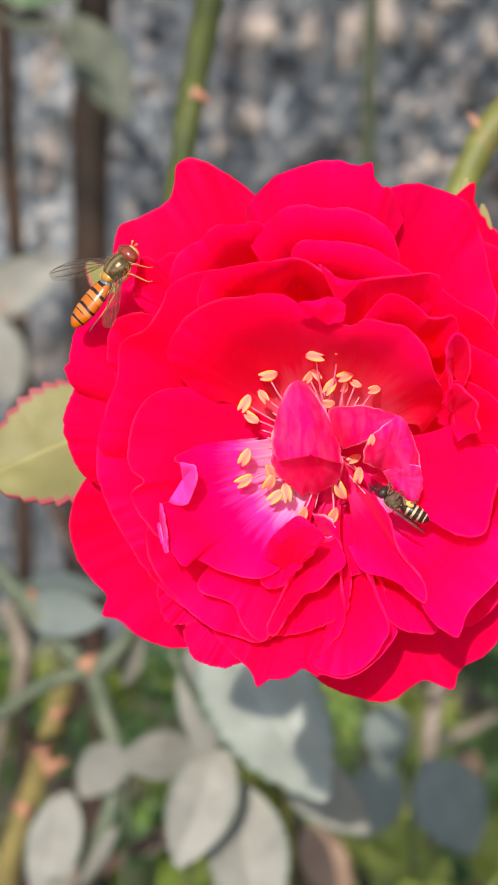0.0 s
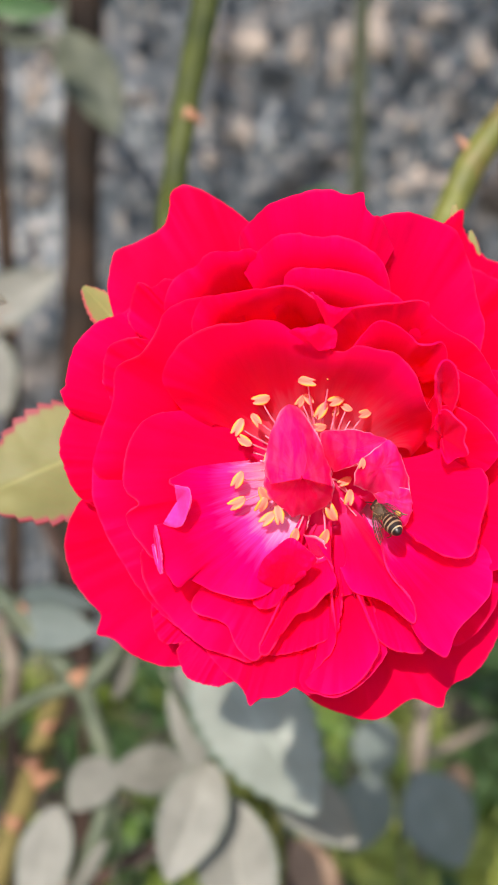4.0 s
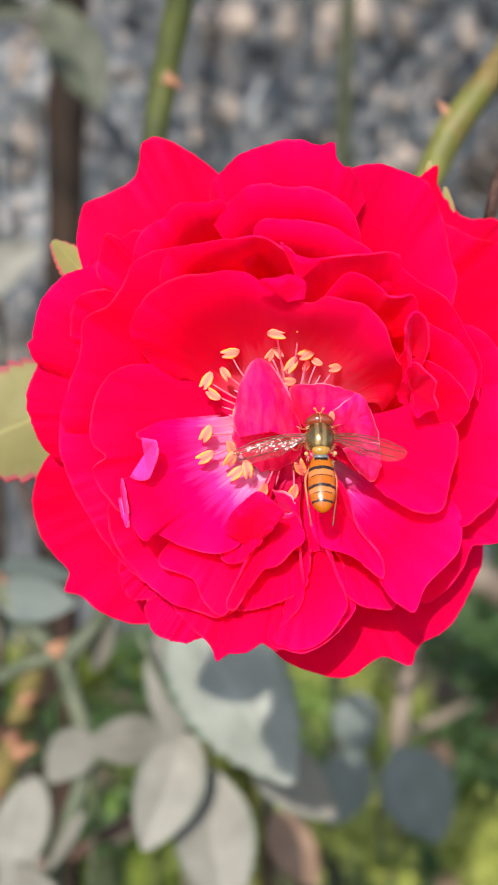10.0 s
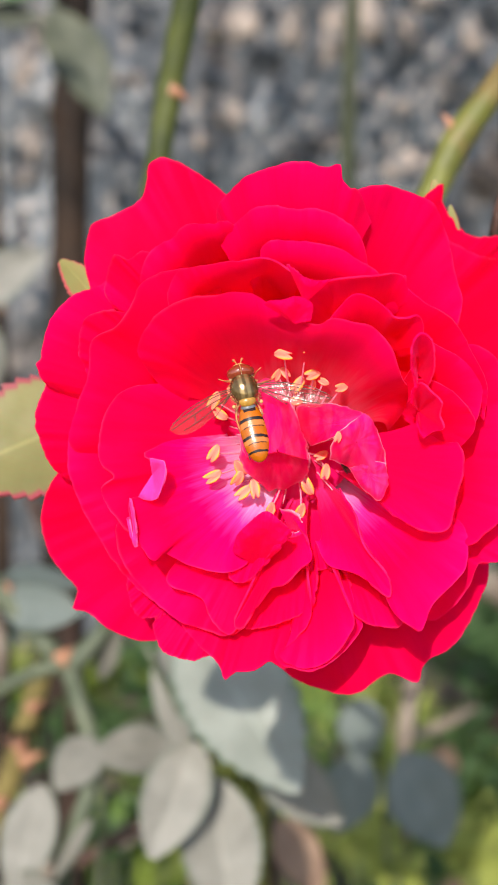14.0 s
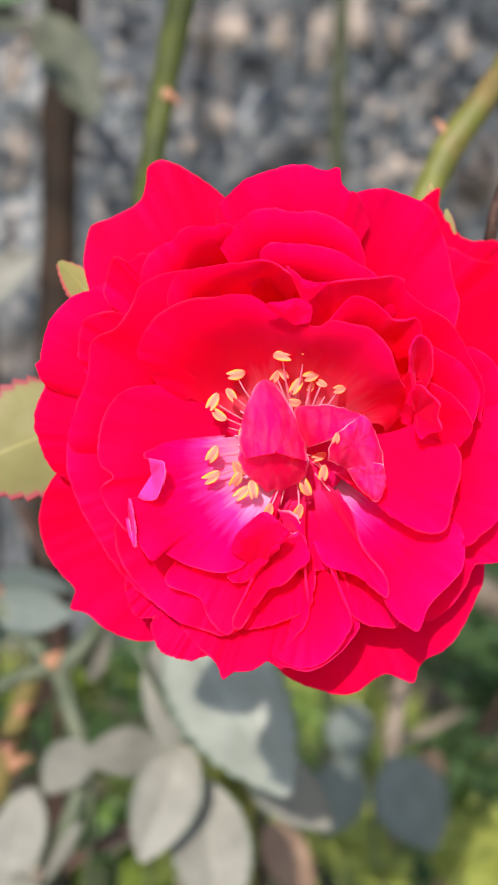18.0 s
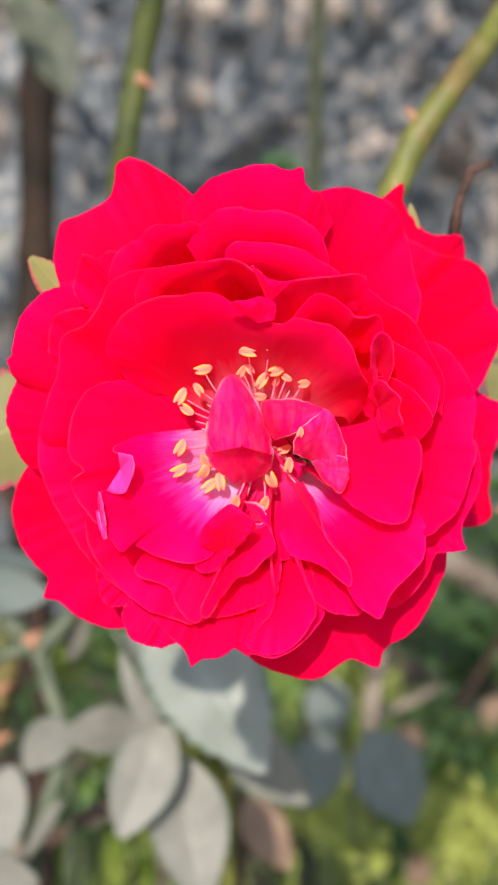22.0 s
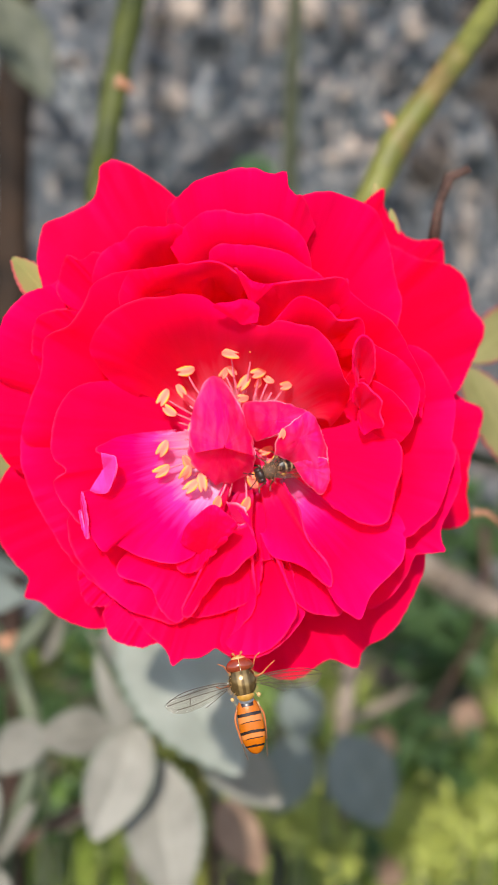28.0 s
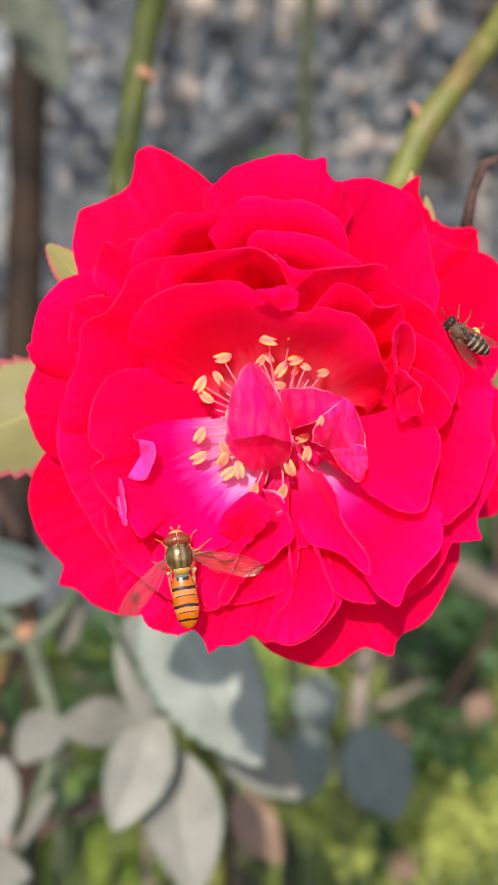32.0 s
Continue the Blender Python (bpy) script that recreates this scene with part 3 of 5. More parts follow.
petal((6.9, 9.2, 3), 1.3, 0.8, [(165, 5.5, 10), (129, 5.4, 11), (110, 5.8, 12), (94, 5.1, 12), (74, 4.2, 12), (61, 3.6, 13), (46, 4.3, 13), (40, 5.2, 13), (28, 5.2, 12), (356, 4.7, 11)], 'deep')
petal((7.7, 7.5, 1), 1.4, 1, [(86, 6.8, 8), (77, 9.5, 10), (73, 8.5, 10), (57, 7.9, 10), (39, 8.5, 10), (28, 8.9, 9), (13, 9.3, 9), (353, 10.9, 8), (336, 11.8, 7)], 'deep')
petal((0.2, -0.1, -5), 1.4, 1.5, [(35, 17.5, 4), (32, 20.1, 5), (27, 21.4, 6), (20, 22.1, 6), (13, 22.6, 6), (7, 22.2, 6), (2, 21.7, 6), (357, 22.0, 7), (348, 21.4, 7), (341, 21.2, 7), (335, 20.0, 8), (330, 19.2, 8), (326, 16.7, 5)], 'deep')
petal((0.3, -0.1, -6), 1.3, 1, [(4, 19.5, 0), (1, 22.3, 3), (353, 23.5, 3), (347, 23.6, 3), (338, 23.1, 3), (334, 23.5, 4), (332, 24.2, 5), (329, 22.6, 4), (327, 21.7, 4), (320, 22.7, 3), (312, 23.0, 2), (307, 22.4, 2), (304, 19.4, 0)], 'deep')
petal((10.4, 5.0, 4), 1.2, 1.2, [(83, 4.6, 9), (72, 5.5, 11), (53, 5.7, 11), (34, 6.3, 11), (14, 6.9, 11), (2, 7.1, 11), (342, 6.9, 11), (328, 6.5, 10), (312, 4.8, 7)])
petal((10.6, 3.1, 5), 1.2, 0.9, [(88, 3.4, 11), (68, 3.7, 12), (37, 4.3, 12), (10, 5.2, 12), (351, 6.3, 11), (330, 5.9, 9), (321, 4.7, 7)])
petal((11.4, 7.2, 10), 1.1, 0.4, [(250, 1.6, 12.5), (215, 1.0, 13), (147, 1.5, 14.5), (117, 2.8, 15.5), (100, 3.5, 15.6), (84, 2.9, 15.5), (66, 1.7, 15), (10, 0.8, 14), (290, 1.4, 12.6)], 'flap')
petal((11.8, 3.6, 8), 1.1, 0.4, [(150, 1.5, 11), (122, 2.4, 12), (103, 2.6, 13), (80, 1.7, 13.5), (50, 1.5, 13.2), (23, 1.4, 13.5), (340, 1.3, 12.6), (313, 2.4, 12.5), (292, 2.2, 11), (270, 2.6, 10.6), (245, 1.4, 10)], 'flap')
petal((2.2, -0.0, -1), 1.4, 1, [(20, 11.0, 6), (4, 12.5, 8), (2, 13.2, 10), (354, 13.6, 11), (337, 13.8, 11), (327, 14.5, 10), (322, 13.3, 10), (318, 11.0, 9), (317, 8.4, 7), (322, 5.8, 4)])
petal((3.0, -2.6, -3), 1.3, 1.5, [(344, 12.2, 4), (339, 14.4, 7), (332, 15.6, 8), (324, 16.3, 9), (313, 15.9, 10), (306, 16.2, 11), (300, 17.2, 12), (298, 16.6, 12), (295, 15.3, 11), (294, 13.6, 9), (295, 10.1, 6)], 'heart')
petal((2.4, -3.3, -4), 1.3, 1, [(304, 13.3, 5), (300, 16.4, 6), (295, 16.2, 7), (288, 15.1, 7), (282, 13.0, 6), (275, 8.7, 5)])
petal((1.8, -3.3, -4), 1.3, 1.2, [(280, 7.8, 5), (288, 11.0, 5), (287, 13.9, 6), (288, 15.4, 6), (283, 16.5, 7), (276, 17.8, 8), (268, 19.0, 8), (263, 18.8, 8), (258, 18.6, 7), (254, 16.5, 5)])
petal((2.0, -3.8, -2), 1.3, 1, [(278, 8.0, 7), (283, 11.5, 8.6), (284, 13.7, 9), (281, 15.0, 9.2), (273, 17.2, 9), (265, 18.2, 8.6), (257, 17.4, 8), (262, 15.4, 7.4), (267, 12.9, 7.2), (262, 7.9, 7)])
petal((0.2, -0.1, -5), 1.3, 1.2, [(233, 21.3, 2), (238, 22.0, 4), (247, 23.0, 5), (250, 23.5, 6), (252, 24.4, 7), (254, 23.2, 7), (258, 22.8, 7), (262, 21.5, 7), (267, 22.2, 6), (275, 19.9, 4)])
petal((0.3, -0.1, -6), 1.3, 1, [(233, 21.6, 0), (231, 23.0, 0), (231, 24.2, 0), (234, 25.1, 1), (237, 25.6, 1), (243, 25.1, 1), (246, 24.0, 1), (251, 22.7, 1)])
petal((0.3, -0.1, -6), 1.3, 1, [(215, 21.2, 0), (218, 22.8, 0), (223, 24.1, 0), (227, 24.5, 0), (230, 23.5, 0), (234, 21.9, 0)])
petal((0.2, -0.1, -5), 1.3, 1.2, [(175, 20.3, 1), (175, 23.5, 2), (184, 23.9, 3), (192, 23.5, 3), (202, 22.8, 3), (212, 22.2, 4), (217, 22.1, 4), (226, 21.7, 4), (236, 20.5, 3)])
petal((0.2, -0.1, -4), 1.3, 1.2, [(198, 16.0, 2), (202, 19.7, 5), (207, 20.8, 5), (214, 21.4, 5), (226, 21.5, 5), (234, 21.3, 6), (241, 20.8, 6), (246, 20.5, 7), (249, 20.2, 7), (252, 18.9, 7), (250, 17.5, 6), (257, 13.4, 5)])
petal((0.1, -0.1, -3), 1.4, 1.5, [(153, 13.5, 4), (157, 16.2, 6), (163, 18.7, 7), (171, 19.8, 7), (180, 20.2, 7), (185, 19.9, 7), (189, 18.7, 8), (192, 20.2, 8), (197, 20.0, 8), (202, 19.4, 8), (207, 18.6, 9), (214, 15.8, 6)])
petal((0.1, -0.0, -2), 1.3, 1.2, [(223, 15.7, 4), (224, 18.3, 6), (227, 19.0, 7), (237, 18.1, 7), (243, 19.4, 7), (249, 20.0, 8), (251, 18.4, 8), (251, 14.8, 7), (253, 12.4, 5)])
petal((0.0, -0.0, -1), 1.3, 1.5, [(170, 7.3, 3), (177, 12.5, 6), (181, 14.7, 8), (183, 15.4, 9), (187, 14.6, 9), (197, 15.1, 8), (197, 17.2, 9), (199, 17.8, 10), (206, 18.2, 10), (210, 18.7, 10), (211, 18.4, 10), (218, 18.2, 10), (218, 17.0, 9), (226, 16.1, 9), (234, 15.1, 9), (241, 14.1, 9), (246, 12.6, 8), (246, 10.3, 6)], 'heart')
petal((0.0, -0.0, -1), 1.3, 0.8, [(240, 9.5, 6), (254, 11.1, 8), (252, 12.7, 8), (248, 14.5, 8), (242, 14.7, 8), (237, 13.2, 7)])
petal((0.9, -3.7, 0), 1.3, 1, [(246, 3.6, 6), (273, 7.0, 8), (263, 8.4, 9), (256, 10.1, 9), (249, 11.1, 9), (246, 13.8, 9), (245, 15.6, 9), (242, 15.6, 8), (241, 11.7, 8), (238, 7.3, 7)])
petal((1.1, -3.9, -3), 1.3, 1, [(242, 15.0, 6), (247, 15.6, 7), (258, 14.0, 7), (267, 12.7, 7), (272, 11.5, 7), (276, 8.0, 6)])
petal((2.1, -3.1, 1), 1.3, 0.8, [(335, 2.3, 6), (312, 5.1, 8), (302, 7.9, 9), (304, 11.5, 10), (300, 13.3, 10), (297, 11.9, 10), (290, 9.9, 9), (275, 8.6, 8), (266, 6.3, 7)])
petal((1.4, -1.9, -2), 1.2, 0.6, [(229, 9.3, 4), (249, 10.1, 5), (270, 10.6, 5), (287, 10.4, 5), (305, 9.3, 5)])
petal((-14.6, -2.8, 8.6), 1.2, 0.5, [(95, 1.7, 10), (66, 1.7, 11), (41, 1.9, 11.5), (342, 1.4, 11.5), (286, 2.3, 11), (259, 2.5, 10), (239, 2.5, 9.5)], 'curl')
petal((-16.7, -6.9, 9.2), 1.2, 0.3, [(90, 1.9, 10), (59, 0.8, 11), (288, 2.6, 11), (279, 2.6, 10.5), (227, 0.2, 10)], 'curl')
petal((-2.4, -0.4, 12.3), 1.5, 0.3, [(192, 3.1, 9.5), (166, 3.6, 9), (138, 4.4, 8), (114, 6.1, 7), (102, 7.2, 6), (95, 7.4, 6), (82, 6.2, 7), (59, 4.0, 8.5), (12, 3.0, 9.5), (345, 3.2, 10)], 'petaloid')
petal((-2.4, -0.1, 11.2), 1.3, 0.3, [(166, 3.5, 8.5), (190, 3.6, 8), (206, 3.8, 7), (230, 3.8, 6), (263, 4.3, 4.5), (294, 4.3, 5), (321, 4.1, 7), (350, 3.4, 8.5), (11, 3.1, 8.5)], 'petaloid')
petal((2.8, 2.3, 9.6), 1.2, 0.4, [(235, 2.7, 6), (193, 3.0, 5.5), (150, 3.4, 5.5), (121, 2.4, 6), (77, 2.2, 6.5), (31, 2.8, 8.5), (16, 3.5, 10.3), (356, 3.2, 10), (340, 1.8, 10), (282, 1.4, 9.5), (235, 2.7, 6)], 'petaloid')
petal((5.3, 0.5, 11), 1.2, 0.4, [(217, 2.9, 7.5), (192, 2.4, 9.5), (151, 2.0, 11), (99, 2.2, 11.5), (75, 2.9, 11), (33, 2.4, 10), (353, 2.8, 9), (327, 3.9, 8), (304, 5.2, 7), (290, 3.7, 7), (251, 2.5, 7), (217, 2.9, 7.5)], 'petaloid')
petal((6.8, -2.7, 9), 1.2, 0.3, [(161, 2.0, 8), (99, 1.3, 9.3), (40, 1.8, 9.5), (346, 1.9, 9), (315, 2.3, 8.5), (294, 2.9, 8), (278, 2.1, 7.5), (235, 1.4, 7.5), (161, 2.0, 8)], 'petaloid')
petal((-4.1, -12.0, 6.5), 1.1, 0.8, [(146, 3.1, 9), (121, 4.0, 10), (101, 4.8, 11), (84, 5.9, 12), (67, 5.3, 12), (48, 4.8, 11), (54, 3.1, 9.5)], 'flap')
petal((-0.4, -9.8, 2), 1.0, 0.6, [(112, 3.9, 5), (83, 2.9, 7), (60, 1.5, 6), (147, 1.6, 5)], 'petaloid')
def stamen(x, y, z, turn, size=1.0):
    """A filament from the disc to an arrow-shaped anther, its head in millimetres before the heart."""
    foot = Vector((x * 0.30 + random.uniform(-0.4, 0.4), y * 0.30 + random.uniform(-0.4, 0.4), 0.5))
    head = Vector((x, y, z))
    bend = (foot + head) / 2 + Vector((x * 0.10 + random.uniform(-0.4, 0.4), y * 0.10, 1.0))
    verts, faces = tube(spline([(*foot, 0.11), (*bend, 0.10), (*head, 0.07)], 8) / 1000, 6)
    ob = link("stamen", verts, faces, filament_pink, rose)
    bm = bmesh.new()
    twist, gape = random.uniform(-0.5, 0.5), random.uniform(0.02, 0.14)
    for side in (-1, 1):
        ball = bmesh.ops.create_uvsphere(bm, u_segments=10, v_segments=10, radius=1.0)
        for v in ball["verts"]:
            a, b, c = v.co
            tail = max(0.0, -a)
            # the lobes meet at the tip and part at the tail, with a furrow along each
            b = side * (0.23 + gape * tail ** 1.5 - 0.16 * max(0.0, a) ** 2) + b * (0.36 - 0.08 * abs(a)) + 0.10 * a * a
            c = c * 0.26 + 0.20 * (abs(v.co.y) - 0.5) * (1 - a * a) + twist * b * a
            v.co = Vector((a * 1.02, b, c)) * size / 1000
    anther = part("anther", bm, anther_yellow, ob, "peach-yellow two-lobed anther")
    anther.matrix_basis = Matrix.Translation(head / 1000) @ pose(0, 0, 0, random.uniform(-25, 25), random.uniform(-30, 30), turn)


def stamens():
    # in the shade of the upper bowl
    for row in ((-1.7, 9.2, 8.2, 175), (0.5, 10.2, 9.6, 95), (-2.2, 7.3, 5.0, 60, 0.7), (-1.4, 7.5, 5.2, 130, 0.7), (1.5, 7.4, 5.6, 25), (0.0, 6.3, 4.4, 55),
                (2.5, 6.6, 5.0, -30, 0.65), (4.3, 6.0, 5.6, 15, 0.8), (-0.2, 4.6, 5.2, 2, 0.75), (1.5, 6.3, 4.0, 70, 0.6)):
        stamen(*row)
    # in the sun round the heart
    for row in ((2.4, -0.9, 4.5, 25, 0.8), (2.8, -2.5, 5.0, 80, 0.85), (0.9, -4.1, 6.0, -62), (0.2, -6.4, 6.0, 70, 0.9), (-2.8, -6.3, 6.0, 75, 0.85), (-4.4, -4.2, 6.5, 100),
                (-5.5, -4.6, 6.5, 40), (-5.9, -2.1, 6.5, 120), (-6.1, -3.2, 6.0, 60), (3.5, 1.0, 11.2, 80, 0.6), (-6.2, 7.4, 4.6, 12), (-6.7, 5.4, 5.0, 125, 0.8), (-8.5, 4.6, 6.0, 60),
                (-7.9, 3.2, 6.0, -35, 0.9), (-8.5, -0.7, 7.0, 60), (-8.6, -3.0, 7.0, 30), (-5.5, 1.3, 6.0, 95, 0.8)):
        stamen(*row)
    # withered filaments that have shed their anthers
    for k in range(26):
        a = random.uniform(20, 330)
        r = random.uniform(3.5, 6.8)
        x, y = r * math.cos(radians(a)) - 1.0, r * math.sin(radians(a)) + 0.4
        verts, faces = tube(spline([(x * 0.3, y * 0.3, 0.5, 0.10), (x * 0.7, y * 0.7, 2.6, 0.09), (x, y, random.uniform(2.6, 4.5), 0.07)], 6) / 1000, 5)
        link("filament", verts, faces, filament_pink, rose)
    for k in range(16):
        a = k * 2.4
        r = 0.3 * math.sqrt(k)
        verts, faces = tube(spline([(r * 0.5 * math.cos(a), r * 0.5 * math.sin(a), -2, 0.14), (r * math.cos(a) + 0.3, r * math.sin(a) + 1.2, 3.5, 0.16), (1.2 * r * math.cos(a) + 0.4, 1.2 * r * math.sin(a) + 2.2, 4.6, 0.24)], 5) / 1000, 6)
        link("style", verts, faces, pistil_green, rose)


stamens()
bm = bmesh.new()
bmesh.ops.create_uvsphere(bm, u_segments=28, v_segments=14, radius=1.0)
for v in bm.verts:
    v.co = Vector((v.co.x * 5.6 + 0.3, v.co.y * 5.2 - 0.6, v.co.z * 2.0 + 0.4 + 0.3 * noise.noise(v.co * 4))) / 1000
part("disc", bm, petal_pale, rose, "pale pink heart under the stamens")
bm = bmesh.new()
bmesh.ops.create_uvsphere(bm, u_segments=20, v_segments=12, radius=0.0055)
for v in bm.verts:
    v.co.z = v.co.z * 1.3 - 0.0125
part("receptacle", bm, cane_green, rose, "green swollen base of the bloom")
for k in range(5):
    a = radians(72 * k + 20)
    grid = np.array([[(math.cos(a) * t * 18 - math.sin(a) * s * 4 * math.sin(math.pi * (0.12 + 0.88 * t)), math.sin(a) * t * 18 + math.cos(a) * s * 4 * math.sin(math.pi * (0.12 + 0.88 * t)), -17.5 - 3 * t + 0.6 * s * s) for s in np.linspace(-1, 1, 7)] for t in np.linspace(0.1, 1, 14)])
    verts, faces, uvs = sheet(grid / 1000, 0.0003)
    link("sepal", verts, faces, leaf_green, rose, uvs)
verts, faces = tube(spline([(0, 0, -16, 2.2), (0, -1, -40, 1.9), (1, -10, -110, 2.0), (0, -40, -200, 2.3), (-2, -130, -290, 2.8), (-4, -300, -260, 3.2), (-4, -560, -170, 3.4)], 48) / 1000, 10)
link("flower_stem", verts, faces, cane_green, rose)


# ---- canes, stems and leaves round the bloom ----
def cane(name, points, material, label, thorns):
    """A stem through points (millimetres from the first eye, radius), with thorns from foot to tip."""
    line = spline(points, 12 * len(points))
    line = [(*at(*q[:3]), q[3] / 1000) for q in line]
    verts, faces = tube(line, 12, True, 0.8 if name == "dry_stalk" else 0.35 if material == bark_dry else 0.10)
    ob = link(name, verts, faces, material)
    tagged(ob, label, "stem", group="rose canes round the bloom" if name == "rose_cane" else "")
    for foot, tip, r in thorns:
        a, b = at(*foot), at(*tip)
        mid = a.lerp(b, 0.55) + Vector((0, 0, 0.0004))
        verts, faces = tube(spline([(*a, r / 1000), (*mid, r / 2200), (*b, r / 9000)], 6), 8)
        link("thorn", verts, faces, thorn_red, ob)
    for k in range(9, len(line) - 9, 13):
        q = Vector(line[k][:3])
        r = line[k][3]
        way = (Vector(line[k + 1][:3]) - Vector(line[k - 1][:3])).normalized()
        verts, faces = tube(spline([(*(q - way * r * 1.1), r * 0.98), (*(q - way * r * 0.3), r * 1.10), (*(q + way * r * 0.3), r * 1.12), (*(q + way * r * 1.1), r * 0.97)], 6), 12, False, 0.06)
        link("node", verts, faces, material, ob)
    return ob


def leaflet(base, tip, width, roll, material, parent):
    """A toothed, folded leaf from base to tip."""
    a, b = at(*base), at(*tip)
    way = (b - a)
    size = way.length
    way.normalize()
    face = BASE.to_3x3() @ Vector((0, -1, 0.35))
    side = way.cross(face).normalized()
    side = Matrix.Rotation(radians(roll), 3, way) @ side
    nrm = side.cross(way).normalized()
    nv, nu = 44, 12
    grid = np.empty((nv + 1, nu + 1, 3))
    for i in range(nv + 1):
        t = i / nv
        half = 0.5 * width / 1000 * math.sin(math.pi * t ** 0.85) ** 0.75 if 0 < t < 1 else 0.0
        half *= 0.95 + 0.09 * (i % 4) / 3
        for j in range(nu + 1):
            s = 2 * j / nu - 1
            lift = 0.05 * abs(s) * half * 2 - 0.10 * size * (t - 0.4) ** 2 + 0.04 * half * noise.noise(Vector((s * 2, t * 6, base[0])))
            grid[i, j] = a + way * size * (t + 0.010 * (i % 4) / 3 * abs(s)) + side * s * (half + 0.0001) + nrm * lift
    verts, faces, uvs = sheet(grid, 0.0003)
    return link("leaflet", verts, faces, material, parent, uvs)


def weed(label, material, centre, radius, count, leaf):
    """A clump of low leaves on short stalks, all from one foot on the soil."""
    mid = at(*centre)
    verts, faces = tube([(mid.x, mid.y, min(-0.004, mid.z), 0.0012), (mid.x, mid.y, max(0.004, mid.z), 0.0008)], 6)
    ob = link("weed", verts, faces, cane_pale)
    tagged(ob, label, "weed", group="low weeds on the soil")
    verts, faces = [], []
    for k in range(count):
        way = Vector((random.gauss(0, 1), random.gauss(0, 0.7), random.gauss(0, 0.8)))
        spot = mid + way.normalized() * radius / 1000 * random.random() ** 0.45
        if spot.z < 0.003:
            spot.z = 0.003 + random.random() * 0.01
        turn = Euler((random.uniform(-0.6, 1.2), random.uniform(-0.7, 0.7), random.uniform(0, 6.3))).to_matrix()
        size = leaf / 2000 * random.uniform(0.6, 1.3)
        b = len(verts)
        for x, y, z in ((-1, 0, 0), (-0.5, 0.38, 0.1), (0.2, 0.45, 0.1), (1.1, 0, -0.15), (0.2, -0.45, 0.1), (-0.5, -0.38, 0.1), (0, 0, 0)):
            verts.append(spot + turn @ Vector((x, y, z)) * size)
        faces += [(b + i, b + (i + 1) % 6, b + 6) for i in range(6)]
    tagged(link("foliage", verts, faces, material, ob), kind="stuff")
    return ob


def spray(label, material, leaves, stalk):
    line = [(*at(*q[:3]), q[3] / 1000) for q in spline(stalk, 10 * len(stalk))]
    verts, faces = tube(line, 8)
    ob = link("rose_leaf", verts, faces, cane_pale)
    tagged(ob, label, "leaf")
    for base, tip, width, roll in leaves:
        leaflet(base, tip, width, roll, material, ob)
    return ob


cane('rose_cane', [(-5.9, 294.2, 119.1, 3.35), (-9.4, 289.1, 98.7, 3.30), (-12.0, 283.9, 82.8, 2.98), (-15.2, 278.8, 59.8, 2.67), (-15.8, 273.6, 43.7, 2.63), (-13.6, 322.8, -4.9, 3.24), (-0.8, 411.4, -78.0, 4.32), (1.2, 430.7, -125.1, 4.52), (1.7, 448.0, -315.9, 4.73)], cane_green, 'upright green rose cane with small reddish thorns', [((-12.3, 280.9, 77.5), (-8.5, 280.7, 75.3), 2.20), ((-14.1, 280.9, 73.0), (-15.4, 280.9, 71.1), 1.20), ((-13.7, 280.8, 68.5), (-11.8, 280.7, 67.5), 1.00), ((-10.7, 283.9, 87.4), (-9.2, 283.9, 88.3), 1.00)])
cane('rose_cane', [(70.3, 242.0, 94.0, 2.65), (61.0, 238.0, 80.8, 2.60), (54.3, 234.0, 71.3, 2.55), (48.5, 231.0, 63.2, 2.60), (44.9, 231.0, 58.0, 2.85), (42.8, 231.0, 55.1, 2.95), (41.3, 231.0, 52.0, 2.80), (39.4, 231.0, 47.6, 2.70), (36.9, 231.3, 42.3, 2.65), (33.7, 251.2, 29.3, 2.56), (26.8, 350.9, -21.4, 3.54), (14.5, 420.7, -83.7, 4.23), (11.3, 439.9, -148.1, 4.63), (12.0, 447.6, -315.9, 4.73)], cane_lit, 'slanting sunlit yellow-green rose cane with one blunt thorn', [((42.6, 230.6, 56.6), (39.7, 230.0, 59.9), 1.50)])
cane('dry_stalk', [(38.4, 154.0, 34.2, 0.50), (38.0, 154.0, 34.7, 0.92), (37.3, 154.0, 34.8, 0.98), (36.5, 154.0, 33.9, 0.66), (35.4, 154.0, 32.0, 0.70), (34.6, 154.0, 29.8, 0.62), (34.15, 154.0, 27.1, 0.68), (34.0, 155.0, 25.0, 0.66), (36.2, 180.9, 18.6, 0.76), (36.0, 290.7, -4.0, 1.34), (20.7, 430.5, -75.9, 2.16), (18.0, 459.6, -154.7, 2.31), (16.7, 467.2, -329.7, 2.57)], bark_dry, 'thin dry brown stalk with a bent, withered tip', [])
cane('tree_trunk', [(-96.2, 780.0, 363.9, 12.20), (-96.2, 780.0, 252.4, 11.50), (-98.0, 780.0, 186.2, 11.85), (-98.0, 780.0, 126.9, 11.50), (-98.7, 780.0, 64.1, 12.20), (-101.4, 780.0, -5.6, 12.55), (-101.4, 780.0, -127.6, 13.94), (-101.4, 780.0, -354.2, 15.69)], bark_dark, 'slim dark brown trunk standing before the wall', [])
cane('shrub_stem', [(-145.9, 740.0, 325.4, 5.62), (-143.2, 740.0, 239.5, 5.95), (-140.9, 740.0, 176.6, 5.62), (-135.9, 740.0, 103.8, 5.29), (-132.6, 740.0, -5.3, 5.29), (-131.0, 740.0, -137.6, 5.62), (-131.0, 740.0, -352.6, 5.95)], bark_dark, 'thin dark olive shrub stem', [])
